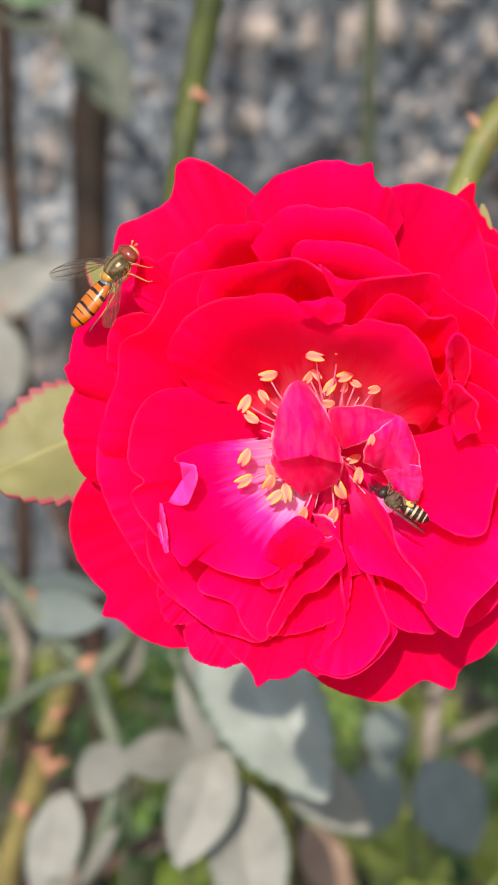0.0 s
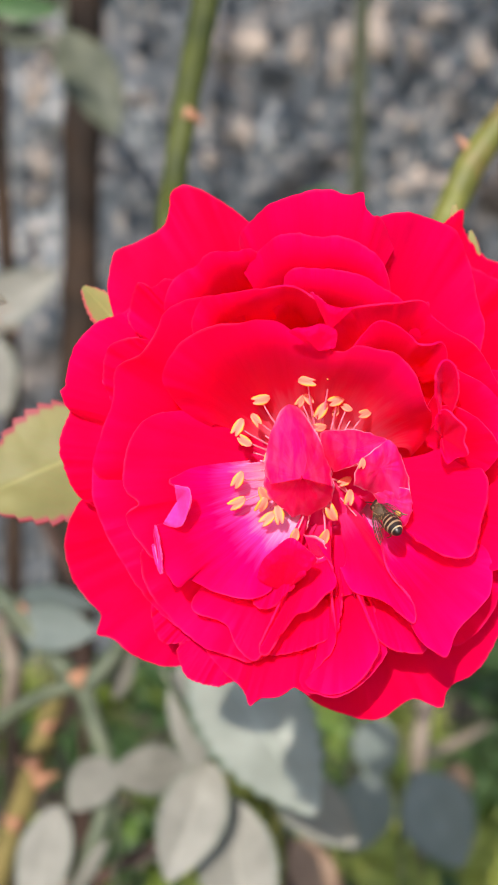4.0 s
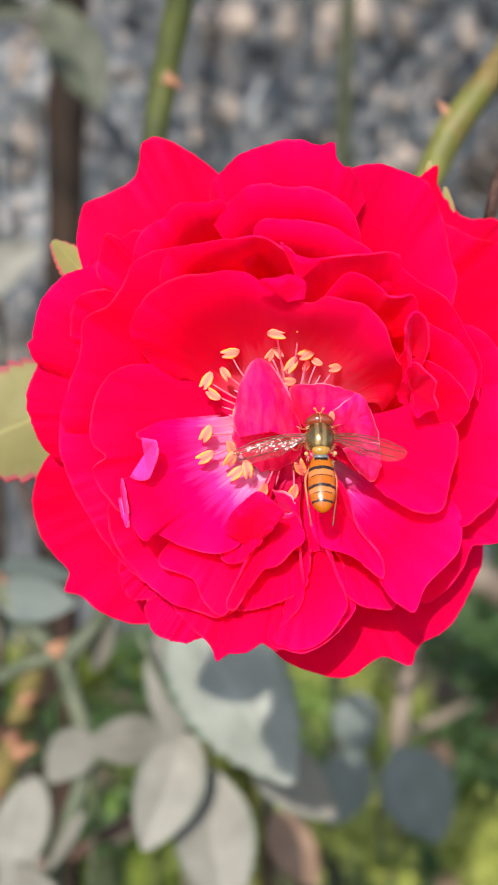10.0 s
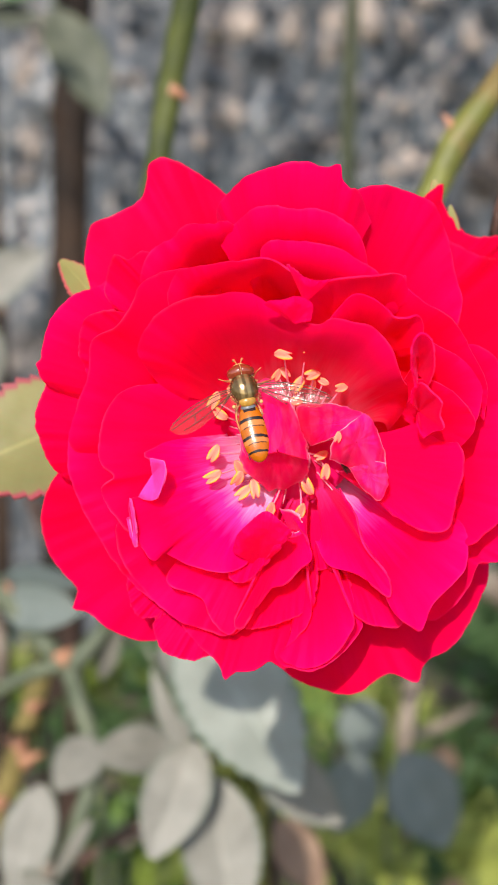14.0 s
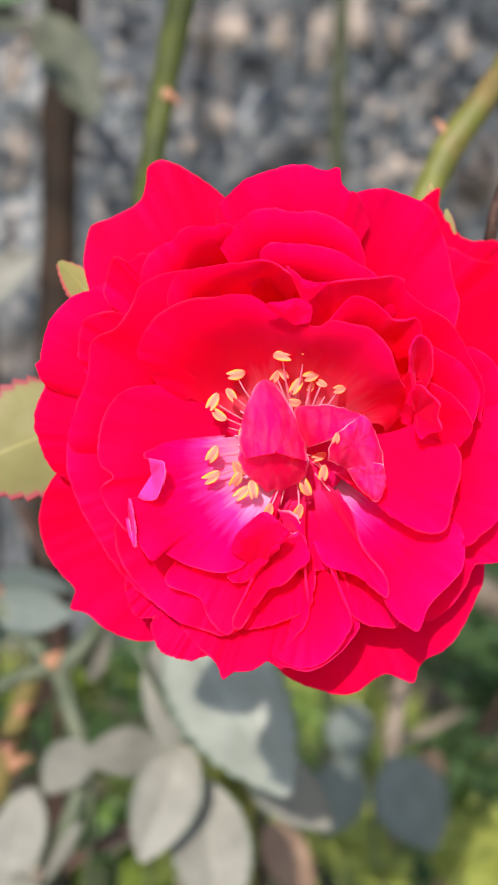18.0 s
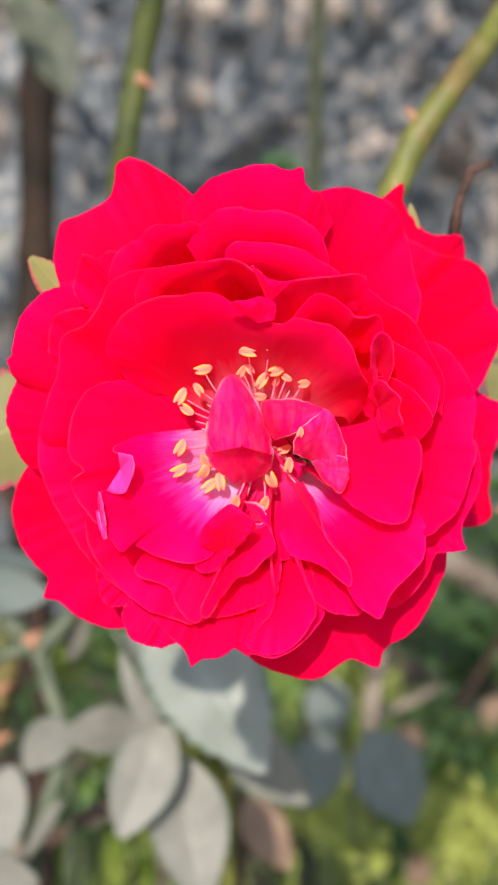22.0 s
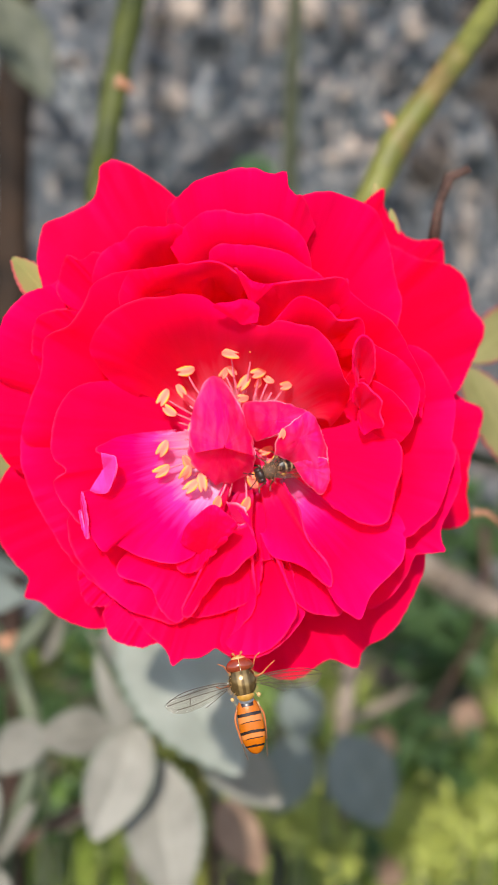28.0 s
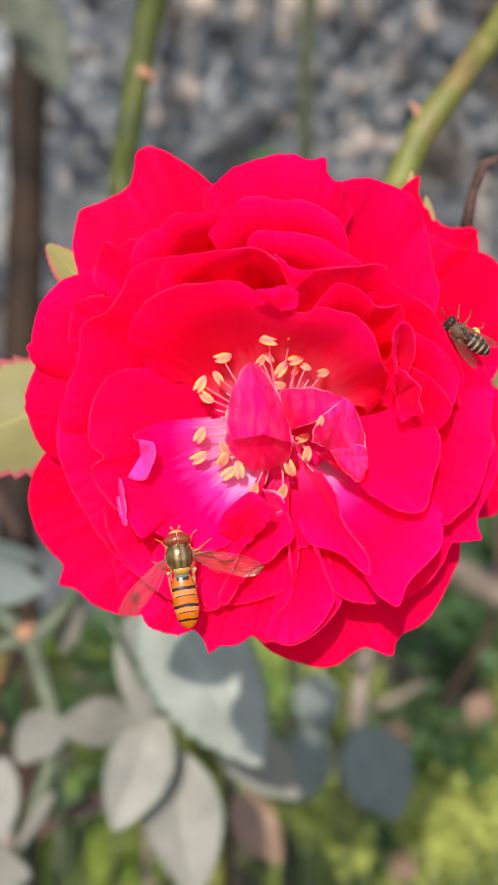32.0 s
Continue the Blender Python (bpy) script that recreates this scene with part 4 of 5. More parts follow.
cane('shrub_stem', [(81.7, 794.0, 343.1, 4.29), (76.2, 793.0, 250.1, 4.65), (75.0, 792.4, 200.1, 5.01), (74.4, 791.8, 153.6, 5.36), (72.9, 790.5, 57.1, 5.36), (71.7, 787.8, -139.6, 6.08), (72.4, 784.6, -371.9, 6.44)], cane_olive, 'thin dark olive shrub stem', [])
cane('garden_stalk', [(89.9, 587.2, -87.4, 2.95), (87.5, 586.9, -114.3, 3.75), (84.0, 586.7, -138.4, 4.02), (85.9, 606.2, -159.7, 3.05), (94.5, 665.0, -205.7, 2.13), (106.0, 743.3, -274.2, 1.70)], bark_pale, 'pale brown stalk rising from the grass', [])
cane('fallen_branch', [(110.0, 706.5, -66.6, 8.04), (144.2, 714.1, -80.2, 8.81), (166.1, 722.6, -92.7, 8.93), (179.7, 671.5, -98.3, 6.78), (213.6, 679.2, -110.4, 7.20), (274.4, 695.1, -125.8, 6.44)], bark_pale, 'bare grey-brown branch lying across the stems', [])
cane('rose_cane', [(-80.6, 360.0, -28.3, 2.41), (-71.0, 360.0, -37.2, 2.57), (-61.3, 360.0, -47.6, 2.74), (-51.6, 360.0, -58.9, 2.74), (-45.2, 360.0, -65.0, 3.22), (-38.8, 360.0, -60.5, 2.74), (-33.1, 360.0, -53.3, 2.41), (-23.6, 350.0, -40.0, 2.03)], cane_pale, 'arching grey-green rose shoot with a reddish joint', [((-46.6, 358.0, -63.7), (-43.0, 358.0, -60.2), 3.20), ((-61.3, 360.0, -44.4), (-64.5, 360.0, -41.2), 2.00)])
cane('rose_cane', [(-82.8, 370.0, -83.7, 2.15), (-72.9, 370.0, -79.5, 2.32), (-62.2, 365.0, -71.9, 2.28), (-51.6, 360.0, -66.6, 2.25), (-45.2, 360.0, -65.3, 2.25)], cane_pale, 'pale side shoot of a rose', [])
cane('rose_cane', [(-44.4, 360.0, -65.3, 2.90), (-41.2, 360.0, -76.6, 2.74), (-37.4, 355.0, -86.6, 2.54), (-37.7, 350.0, -99.5, 2.66), (-42.4, 350.0, -115.1, 2.82), (-46.8, 360.0, -147.4, 3.06), (-52.0, 400.0, -342.5, 3.58)], cane_pale, 'grey-green rose shoot below the joint', [])
cane('rose_cane', [(-60.3, 420.0, -76.2, 3.75), (-64.0, 420.0, -89.4, 3.94), (-68.7, 420.0, -106.2, 4.13), (-75.3, 420.0, -125.0, 4.13), (-80.9, 420.0, -145.7, 4.32), (-90.7, 440.0, -199.8, 4.52), (-96.8, 460.0, -352.8, 4.93)], cane_yellow, 'yellow-brown old rose cane with thorn stubs', [((-66.0, 415.0, -102.2), (-73.4, 415.0, -99.8), 3.40), ((-66.6, 415.0, -107.2), (-59.2, 415.0, -104.6), 3.40), ((-64.2, 415.0, -90.1), (-59.5, 415.0, -87.4), 2.50), ((-72.5, 415.0, -121.7), (-77.7, 415.0, -118.9), 3.00)])
cane('dry_twig', [(-85.1, 500.0, -8.0, 1.56), (-78.0, 500.0, -23.7, 1.79), (-72.2, 500.0, -37.1, 1.79), (-65.0, 500.0, -50.5, 1.56), (-64.1, 520.0, -73.4, 1.39), (-72.7, 600.0, -326.1, 1.61)], bark_dry, 'dry brown twig among the rose shoots', [])
cane('dry_twig', [(-91.7, 620.0, -215.0, 2.49), (-72.3, 620.0, -208.1, 2.77), (-54.3, 620.0, -201.7, 2.77), (-36.3, 620.0, -195.6, 2.22), (-17.4, 640.0, -204.8, 2.29), (-16.0, 700.0, -349.1, 2.19)], bark_pale, 'dry brown twig lying over the grass', [])
cane('dry_twig', [(98.1, 705.2, -172.0, 2.25), (110.9, 704.5, -165.4, 2.90), (126.8, 703.7, -157.8, 2.90), (143.5, 722.8, -154.7, 1.98)], bark_pale, 'pale dry twig lying low over the soil', [])
cane('dry_twig', [(174.5, 682.6, -55.1, 2.50), (176.2, 681.9, -89.4, 2.50), (175.2, 701.5, -121.1, 2.25), (166.5, 721.6, -147.8, 1.98), (157.7, 741.7, -172.4, 1.70)], bark_dry, 'grey-brown upright twig at the side of the grass', [])
cane('dry_twig', [(-105.9, 550.0, -70.3, 3.20), (-98.6, 550.0, -90.0, 3.44), (-102.9, 560.0, -111.6, 3.25), (-114.3, 580.0, -133.8, 3.11), (-133.3, 620.0, -198.4, 3.33)], bark_pale, 'dead pinkish-brown twig among the rose shoots', [])
cane('dry_twig', [(-65.5, 433.1, -156.8, 1.97), (-53.8, 432.7, -148.9, 2.16), (-40.0, 432.2, -140.0, 2.16), (-28.3, 431.8, -133.1, 1.97), (-16.9, 441.4, -128.1, 1.41)], bark_dry, 'dead brown twig under the leaflets', [])
cane('rose_cane', [(48.6, 237.0, -2.3, 1.0), (57.9, 232.0, -4.7, 1.05), (62.7, 230.0, -6.1, 1.0), (70.7, 228.0, -9.0, 0.9)], cane_olive, 'thin olive rose shoot behind the bloom', [])
cane('dry_twig', [(50.6, 200.0, -13.2, 0.35), (51.0, 200.0, -13.3, 0.62), (52.1, 200.0, -13.3, 0.45), (53.6, 200.0, -13.7, 0.4), (57.3, 202.0, -16.9, 0.4), (61.1, 205.0, -23.4, 0.45)], thorn_red, 'thin reddish-brown twig end beside the bloom', [])
weed('dark green low weed at the foot of the wall', leaf_weed, (198.0, 979.9, -164.5), 38.0, 60, 26.8)
weed('dark green low weed at the foot of the wall', leaf_weed, (242.8, 977.1, -172.8), 26.8, 34, 26.8)
weed('dark green low weed at the foot of the wall', leaf_weed, (183.8, 1031.6, -116.8), 32.8, 40, 28.2)
weed('low green weed in the grass', leaf_weed, (166.9, 880.8, -210.5), 24.1, 40, 20.1)
weed('low green weed in the grass', leaf_weed, (176.1, 800.0, -215.2), 27.5, 50, 18.3)
weed('low green weed in the grass', leaf_weed, (111.6, 723.2, -244.5), 23.2, 44, 16.5)
weed('fresh green weed under the bloom', leaf_mid, (51.9, 780.0, -165.9), 26.1, 120, 8.4)
weed('fresh green weed under the bloom', leaf_weed, (56.9, 800.0, -195.2), 21.5, 40, 17.9)
weed('deep green weed behind the rose shoots', leaf_weed, (-32.1, 620.0, -115.3), 23.6, 60, 15.2)
weed('deep green weed behind the rose shoots', leaf_weed, (-66.7, 660.0, -158.1), 20.6, 50, 16.2)
weed('deep green weed behind the rose shoots', leaf_weed, (-100.1, 720.0, -166.0), 24.1, 40, 16.1)
weed('deep green weed behind the rose shoots', leaf_weed, (-141.1, 750.0, -119.3), 20.1, 36, 16.8)
weed('fresh green weed in the grass', leaf_fresh, (83.3, 720.0, -220.8), 25.7, 120, 8.7)
weed('deep green weed behind the rose shoots', leaf_weed, (-53.9, 600.0, -184.0), 18.8, 44, 13.4)
weed('fresh green weed behind the rose shoots', leaf_mid, (-46.2, 580.0, -172.1), 7.0, 32, 6.2)
weed('dark green low weed at the foot of the wall', leaf_weed, (256.3, 1057.7, -99.9), 48.3, 70, 29.0)
weed('dark green low weed at the foot of the wall', leaf_weed, (233.2, 1038.3, -145.7), 33.2, 50, 28.4)
weed('sunlit yellow-green weed in the grass', leaf_fresh, (69.0, 640.0, -206.0), 17.0, 130, 7.0)
weed('sunlit yellow-green weed in the grass', leaf_fresh, (88.0, 640.0, -222.0), 16.0, 120, 7.0)
weed('sunlit yellow-green weed in the grass', leaf_fresh, (136.0, 690.0, -226.0), 18.0, 130, 7.0)
weed('sunlit yellow-green weed in the grass', leaf_fresh, (156.7, 742.9, -230.7), 20.4, 120, 7.5)
weed('sunlit yellow-green weed in the grass', leaf_fresh, (175.8, 721.9, -244.3), 23.2, 140, 7.3)
weed('sunlit yellow-green weed in the grass', leaf_fresh, (93.2, 725.8, -218.1), 19.8, 100, 7.3)
weed('sunlit yellow-green weed in the grass', leaf_fresh, (147.3, 700.9, -250.2), 19.3, 120, 7.1)
weed('sunlit yellow-green weed in the grass', leaf_fresh, (201.0, 758.1, -239.1), 20.9, 120, 7.7)
spray('large leaf with a red toothed edge just behind the bloom', leaf_green, [((-14.0, 152.0, 3.3), (-31.9, 150.0, -4.1), 16.3, 8)], [(-14.0, 152.0, 3.3, 0.27), (-12.9, 160.0, 10.3, 0.32), (-8.4, 170.0, 10.9, 0.38)])
spray('small pointed pale green sepal with a pink edge behind the bloom', leaf_sepal, [((-12.2, 141.8, 13.6), (-17.9, 140.8, 20.2), 4.6, 20)], [(-12.3, 141.5, 14.8, 0.19), (-9.5, 148.4, 12.8, 0.23)])
spray('small yellow-green sepals with a reddish edge behind the bloom', leaf_sepal, [((24.7, 143.6, 24.6), (24.5, 142.6, 29.9), 1.2, -10), ((27.3, 143.4, 22.4), (26.3, 142.4, 26.9), 1.1, -10)], [(27.7, 143.3, 22.8, 0.20), (27.2, 151.2, 17.5, 0.25)])
spray('two pale green toothed leaves behind the bloom', leaf_green, [((45.0, 180.0, 10.8), (56.8, 186.0, 20.9), 7.0, 5), ((44.5, 180.0, 10.1), (53.6, 178.0, -6.8), 7.6, -8)], [(44.5, 180.0, 10.1, 0.25), (41.0, 190.0, 8.1, 0.31)])
spray('dull green leaf hanging from the dark stem', leaf_olive, [((-93.5, 670.0, 228.0), (-64.0, 655.0, 168.0), 30.5, -8)], [(-93.5, 670.0, 228.0, 1.20), (-95.5, 680.0, 250.4, 1.22)])
spray('pale grey-green leaves at the side of the bush', leaf_grey, [((-114.2, 500.0, 50.1), (-72.2, 500.0, 73.5), 21.2, 20), ((-96.7, 450.0, 45.1), (-83.7, 450.0, 14.9), 22.1, 0)], [(-112.0, 500.0, 54.5, 0.89), (-120.9, 500.0, 50.1, 0.89)])
spray('spray of dusty grey-green rose leaflets under the bloom', leaf_grey, [((-3.4, 311.3, -83.5), (3.4, 300.4, -118.0), 19.8, 0), ((-6.2, 301.6, -73.0), (-16.6, 291.7, -98.1), 16.3, 0), ((-12.7, 321.8, -78.6), (-32.2, 312.6, -79.1), 13.0, 5), ((9.7, 346.0, -85.7), (32.3, 342.0, -105.9), 17.0, 14), ((-12.6, 314.0, -47.8), (-10.4, 303.0, -76.5), 13.5, 24)], [(-18.8, 302.4, -50.2, 0.83), (-9.9, 306.8, -67.9, 0.84), (-4.4, 316.4, -81.7, 0.87), (-1.7, 331.0, -99.2, 0.91), (-0.1, 350.3, -150.2, 0.97), (-0.2, 428.0, -321.7, 1.38)])
spray('broad pale blue-green rose leaf half in the shade of the bloom', leaf_teal, [((-8.6, 300.0, -42.8), (17.2, 281.0, -79.3), 27.5, -8)], [(-8.6, 300.0, -42.8, 0.83), (-14.0, 305.7, -42.4, 0.84), (-31.2, 323.1, -43.3, 0.88)])
spray('pair of dusty rose leaflets on the shoot', leaf_grey, [((-35.7, 352.7, -84.4), (-45.5, 343.0, -96.1), 13.7, 0), ((-50.0, 348.0, -96.0), (-56.5, 338.0, -124.0), 15.0, 0), ((-36.0, 346.0, -105.0), (-46.5, 342.0, -121.0), 5.0, 30)], [(-35.7, 352.7, -84.4, 0.72), (-34.0, 352.4, -102.1, 0.72), (-36.6, 362.0, -138.1, 0.74)])
spray('grey-green rose leaflets on an arching shoot', leaf_shade, [((-62.9, 360.0, -39.6), (-41.5, 370.0, -43.2), 9.7, -30), ((-64.5, 360.0, -47.6), (-40.0, 350.0, -48.6), 13.7, 15)], [(-62.9, 360.0, -39.6, 0.80), (-64.5, 360.0, -47.6, 0.80), (-67.7, 360.0, -50.8, 0.80)])
spray('shaded blue-grey rose leaflets above the grass', leaf_shade, [((52.3, 488.9, -100.9), (54.6, 488.5, -125.5), 19.0, 0), ((54.5, 498.5, -124.6), (45.5, 498.4, -156.6), 22.8, 0), ((70.4, 497.8, -124.6), (88.8, 496.5, -162.1), 30.8, 0)], [(50.1, 488.9, -104.3, 1.01), (63.7, 508.1, -127.1, 1.05), (68.6, 527.2, -177.9, 1.09)])
spray('small green weed growing from the wall', leaf_weed, [((72.1, 1092.9, 210.3), (57.4, 1094.4, 228.7), 20.0, 0), ((72.1, 1092.9, 210.3), (74.8, 1093.4, 235.0), 16.0, 0), ((72.1, 1092.9, 210.3), (88.5, 1092.0, 226.0), 18.0, 20), ((72.1, 1092.9, 205.4), (52.6, 1094.5, 216.0), 14.0, 20)], [(72.1, 1092.9, 210.3, 1.97), (74.7, 1132.3, 172.0, 2.04)])
spray('curled dead brown leaf lying in the grass', leaf_dead, [((129.0, 784.6, -194.8), (141.5, 764.0, -200.3), 17.9, 30)], [(129.0, 784.6, -194.8, 1.07), (121.9, 785.0, -191.2, 0.89)])
spray('curled dead brown leaf lying in the grass', leaf_dead, [((191.6, 822.1, -189.4), (210.4, 821.2, -198.7), 22.5, 10)], [(191.6, 822.1, -189.4, 1.13), (184.1, 822.5, -185.7, 0.94)])
spray('curled dead brown leaf lying in the grass', leaf_dead, [((121.4, 704.1, -252.3), (132.1, 683.6, -252.4), 19.3, 20)], [(121.4, 704.1, -252.3, 0.97), (114.9, 704.4, -249.1, 0.80)])
spray('curled dead brown leaf among the rose leaflets', leaf_dead, [((17.6, 404.0, -122.5), (31.0, 390.0, -141.5), 15.5, 22)], [(17.6, 404.0, -122.5, 0.74), (14.0, 406.0, -118.0, 0.61)])
# the paler leaf_grey stands in for sun on this leaflet
spray('pale sunlit rose leaflet below the joint', leaf_grey, [((-30.7, 360.0, -54.1), (-37.4, 370.0, -71.3), 10.0, 25)], [(-30.7, 360.0, -54.1, 0.64), (-31.5, 360.0, -50.8, 0.64)])
spray('withered reddish-brown leaf before the trunk', leaf_dead, [((-98.5, 500.0, 59.0), (-88.5, 500.0, 50.1), 8.9, 10)], [(-98.5, 500.0, 59.0, 0.67), (-105.3, 500.0, 61.2, 0.67)])
spray('pale grey-green leaflet of the rose', leaf_grey, [((-61.1, 343.2, -124.3), (-41.1, 332.4, -123.7), 14.1, 10)], [(-61.1, 343.2, -124.3, 0.63), (-65.8, 343.4, -130.6, 0.63)])
spray('dark green leaf at the top of the stems', leaf_weed, [((-120.5, 600.0, 214.6), (-87.0, 600.0, 213.0), 13.5, 30)], [(-120.5, 600.0, 214.6, 1.07), (-130.3, 600.0, 221.0, 1.07)])
spray('dull grey-green leaf at the top of the stems', leaf_dull, [((-119.0, 612.0, 205.5), (-89.4, 608.0, 201.0), 13.0, 10)], [(-119.0, 612.0, 205.5, 1.07), (-130.3, 612.0, 208.0, 1.07)])


# ---- unseen limbs and crown added overhead to dapple the wall, grass below ----
trunk = bpy.data.objects["tree_trunk"]
top = Vector(at(-100, 780, 330))
for k, (dx, dy, dz) in enumerate([(-0.35, -0.1, 0.5), (0.4, -0.15, 0.55), (0.05, -0.4, 0.45), (0.1, 0.2, 0.6)]):
    line = spline([(*(top - Vector((0, 0, 0.01))), 0.006), (*(top + Vector((dx * 0.3, dy * 0.3, 0.15))), 0.005), (*(top + Vector((dx, dy, dz))), 0.003)], 14)
    verts, faces = tube(line, 8)
    link("limb", verts, faces, bark_dark, trunk)
# leaves out of view, placed so their shadows fall in spots on the wall
verts, faces = [], []
for k in range(2500):
    c = Vector((random.uniform(-0.75, 0.85), random.uniform(0.55, 0.98), random.uniform(0.70, 1.5)))
    if noise.noise(c * 5.0) < -0.2:
        continue
    turn = Euler((random.uniform(-0.9, 0.9), random.uniform(-0.9, 0.9), random.uniform(0, 6.3))).to_matrix()
    size = random.uniform(0.010, 0.017)
    base = len(verts)
    for x, y, z in ((-1, 0, 0), (-0.35, 0.45, 0.12), (0.4, 0.4, 0.1), (1.1, 0, -0.1), (0.4, -0.4, 0.1), (-0.35, -0.45, 0.12), (0, 0, 0)):
        verts.append(c + turn @ Vector((x, y, z)) * size)
    faces += [(base + i, base + (i + 1) % 6, base + 6) for i in range(6)]
shade_crown = tagged(link("shade_crown", verts, faces, leaf_dull, trunk), kind="stuff")


def grass_material():
    n = Nodes("grass_blade", 0.5, 0.3)
    geo = n.add("NewGeometry")
    lush = n.ramp(geo.outputs["Random Per Island"], (0.0, (0.03, 0.07, 0.010)), (0.5, (0.07, 0.13, 0.018)), (1.0, (0.13, 0.18, 0.03)))
    dry = n.ramp(geo.outputs["Random Per Island"], (0.0, (0.20, 0.29, 0.03)), (0.6, (0.42, 0.47, 0.10)), (1.0, (0.58, 0.50, 0.24)))
    patch = n.ramp(n.noise(7.0, 2.0), (0.38, (0, 0, 0)), (0.55, (1, 1, 1)))
    n.color(n.mix(patch, lush, dry))
    n.translucent((0.34, 0.46, 0.07), 0.4)
    return n.mat


grass_blade = grass_material()
verts, faces = [], []
for k in range(26000):
    x, y = random.uniform(-0.55, 0.75), random.uniform(0.42, 1.10)
    thick = noise.noise(Vector((x * 6, y * 6, 2.0))) + 0.5 * noise.noise(Vector((x * 15, y * 15, 7.0))) + 0.60 * (x + 0.1) - 0.8 * max(0, y - 0.9)
    if thick < 0.0 + random.uniform(-0.12, 0.12):
        continue
    a = random.uniform(0, 6.3)
    lean = random.uniform(0.4, 1.5)
    tall = random.uniform(0.018, 0.05)
    side = Vector((math.cos(a), math.sin(a), 0)) * random.uniform(0.0011, 0.0022)
    way = Vector((-math.sin(a), math.cos(a), 0)) * lean * tall
    p = Vector((x, y, -0.002))
    b = len(verts)
    verts += [p - side, p + side, p + way * 0.35 + Vector((0, 0, tall * 0.6)) + side * 0.8, p + way * 0.35 + Vector((0, 0, tall * 0.6)) - side * 0.8, p + way + Vector((0, 0, tall))]
    faces += [(b, b + 1, b + 2, b + 3), (b + 3, b + 2, b + 4)]
tagged(link("grass", verts, faces, grass_blade), "sunlit yellow-green grass tufts on the soil", "grass", kind="stuff")


# ---- insects ----
def band_material(name, base, dark, pale, bands, pales, rough=0.26, bow=0.13, back=1.0):
    """Rings across the body, from (start, end, half width) in millimetres along it; pales are lighter rings."""
    n = Nodes(name, rough, 0.4)
    across = n.math("ABSOLUTE", n.math("MULTIPLY", n.split("Object", 0), 1000.0))
    y = n.math("MULTIPLY", n.split("Object", 1), 1000.0)
    wob = n.math("MULTIPLY", n.math("SUBTRACT", n.noise(1500.0, 3.0), 0.5), 0.22)
    y = n.math("ADD", n.math("ADD", y, wob), n.math("MULTIPLY", n.math("POWER", across, 2.0), bow))

    def rings(rows):
        mask = None
        for lo, hi, half in rows:
            m = n.math("MULTIPLY", n.math("GREATER_THAN", y, lo), n.math("LESS_THAN", y, hi))
            m = n.math("MULTIPLY", m, n.math("LESS_THAN", n.math("ADD", across, n.math("MULTIPLY", wob, 2.0)), half))
            mask = m if mask is None else n.math("MAXIMUM", mask, m)
        return mask

    tint = n.ramp(n.noise(900.0, 4.0), (0.3, tuple(c * 0.75 for c in base)), (0.7, base))
    if pales:
        tint = n.mix(n.math("MULTIPLY", rings(pales), 0.75), tint, pale)
    high = n.ramp(n.math("MULTIPLY", n.split("Object", 2), 1000.0), (0.10, (1, 1, 1)), (0.45, (back,) * 3))
    n.color(n.mix(n.math("MULTIPLY", rings(bands), high), tint, dark))
    n.bump(n.noise(6000.0), 0.2, 0.0001)
    return n.mat


def wing_material():
    n = Nodes("wing_membrane", 0.10, 0.8)
    n.color(n.ramp(n.noise(700.0, 3.0), (0.3, (0.10, 0.07, 0.05)), (0.7, (0.22, 0.17, 0.13))))
    n.bump(n.noise(1200.0, 3.0), 0.5, 0.0002)
    clear = n.add("BsdfTransparent", Color=(0.93, 0.92, 0.90))
    m = n.add("MixShader", Fac=n.ramp(n.noise(500.0, 3.0), (0.35, (0.04, 0.04, 0.04)), (0.7, (0.13, 0.13, 0.13))))
    n.tree.links.new(clear.outputs[0], m.inputs[1])
    n.tree.links.new(n.bsdf.outputs[0], m.inputs[2])
    n.tree.links.new(m.outputs[0], n.tree.nodes["Material Output"].inputs["Surface"])
    return n.mat


def metal_material(name, a, b, rough=0.3):
    n = Nodes(name, rough, 0.6)
    stripe = n.math("ABSOLUTE", n.math("MULTIPLY", n.split("Object", 0), 1000.0))
    tone = n.mix(n.ramp(stripe, (0.10, (0, 0, 0)), (0.22, (1, 1, 1)), (0.45, (1, 1, 1)), (0.60, (0, 0, 0))), a, b)
    n.color(n.mix(0.4, tone, n.ramp(n.noise(1800.0, 5.0), (0.3, tuple(c * 0.6 for c in a)), (0.7, b))))
    n.bsdf.inputs["Metallic"].default_value = 0.6
    n.bump(n.noise(5000.0), 0.2, 0.0001)
    return n.mat


eye_red = plain("eye_red", (0.20, 0.032, 0.012), 0.18, 0.7)
face_yellow = plain("face_yellow", (0.56, 0.32, 0.12), 0.5)
bronze = metal_material("bronze", (0.09, 0.05, 0.016), (0.36, 0.24, 0.10), 0.18)
scute = plain("scute", (0.36, 0.185, 0.03), 0.28)
occiput = plain("occiput", (0.62, 0.58, 0.52), 0.4)
leg_orange = plain("leg_orange", (0.44, 0.13, 0.04), 0.45)
leg_dark = plain("leg_dark", (0.13, 0.07, 0.04), 0.5)
vein_brown = plain("vein_brown", (0.07, 0.045, 0.03), 0.4)
hair_brown = plain("hair_brown", (0.34, 0.19, 0.10), 0.7, 0.1)
hair_gold = plain("hair_gold", (0.48, 0.27, 0.10), 0.6, 0.2)
hair_pale = plain("hair_pale", (0.55, 0.40, 0.20), 0.6)
silver_grey = plain("silver_grey", (0.12, 0.12, 0.13), 0.35)
W = 9.0
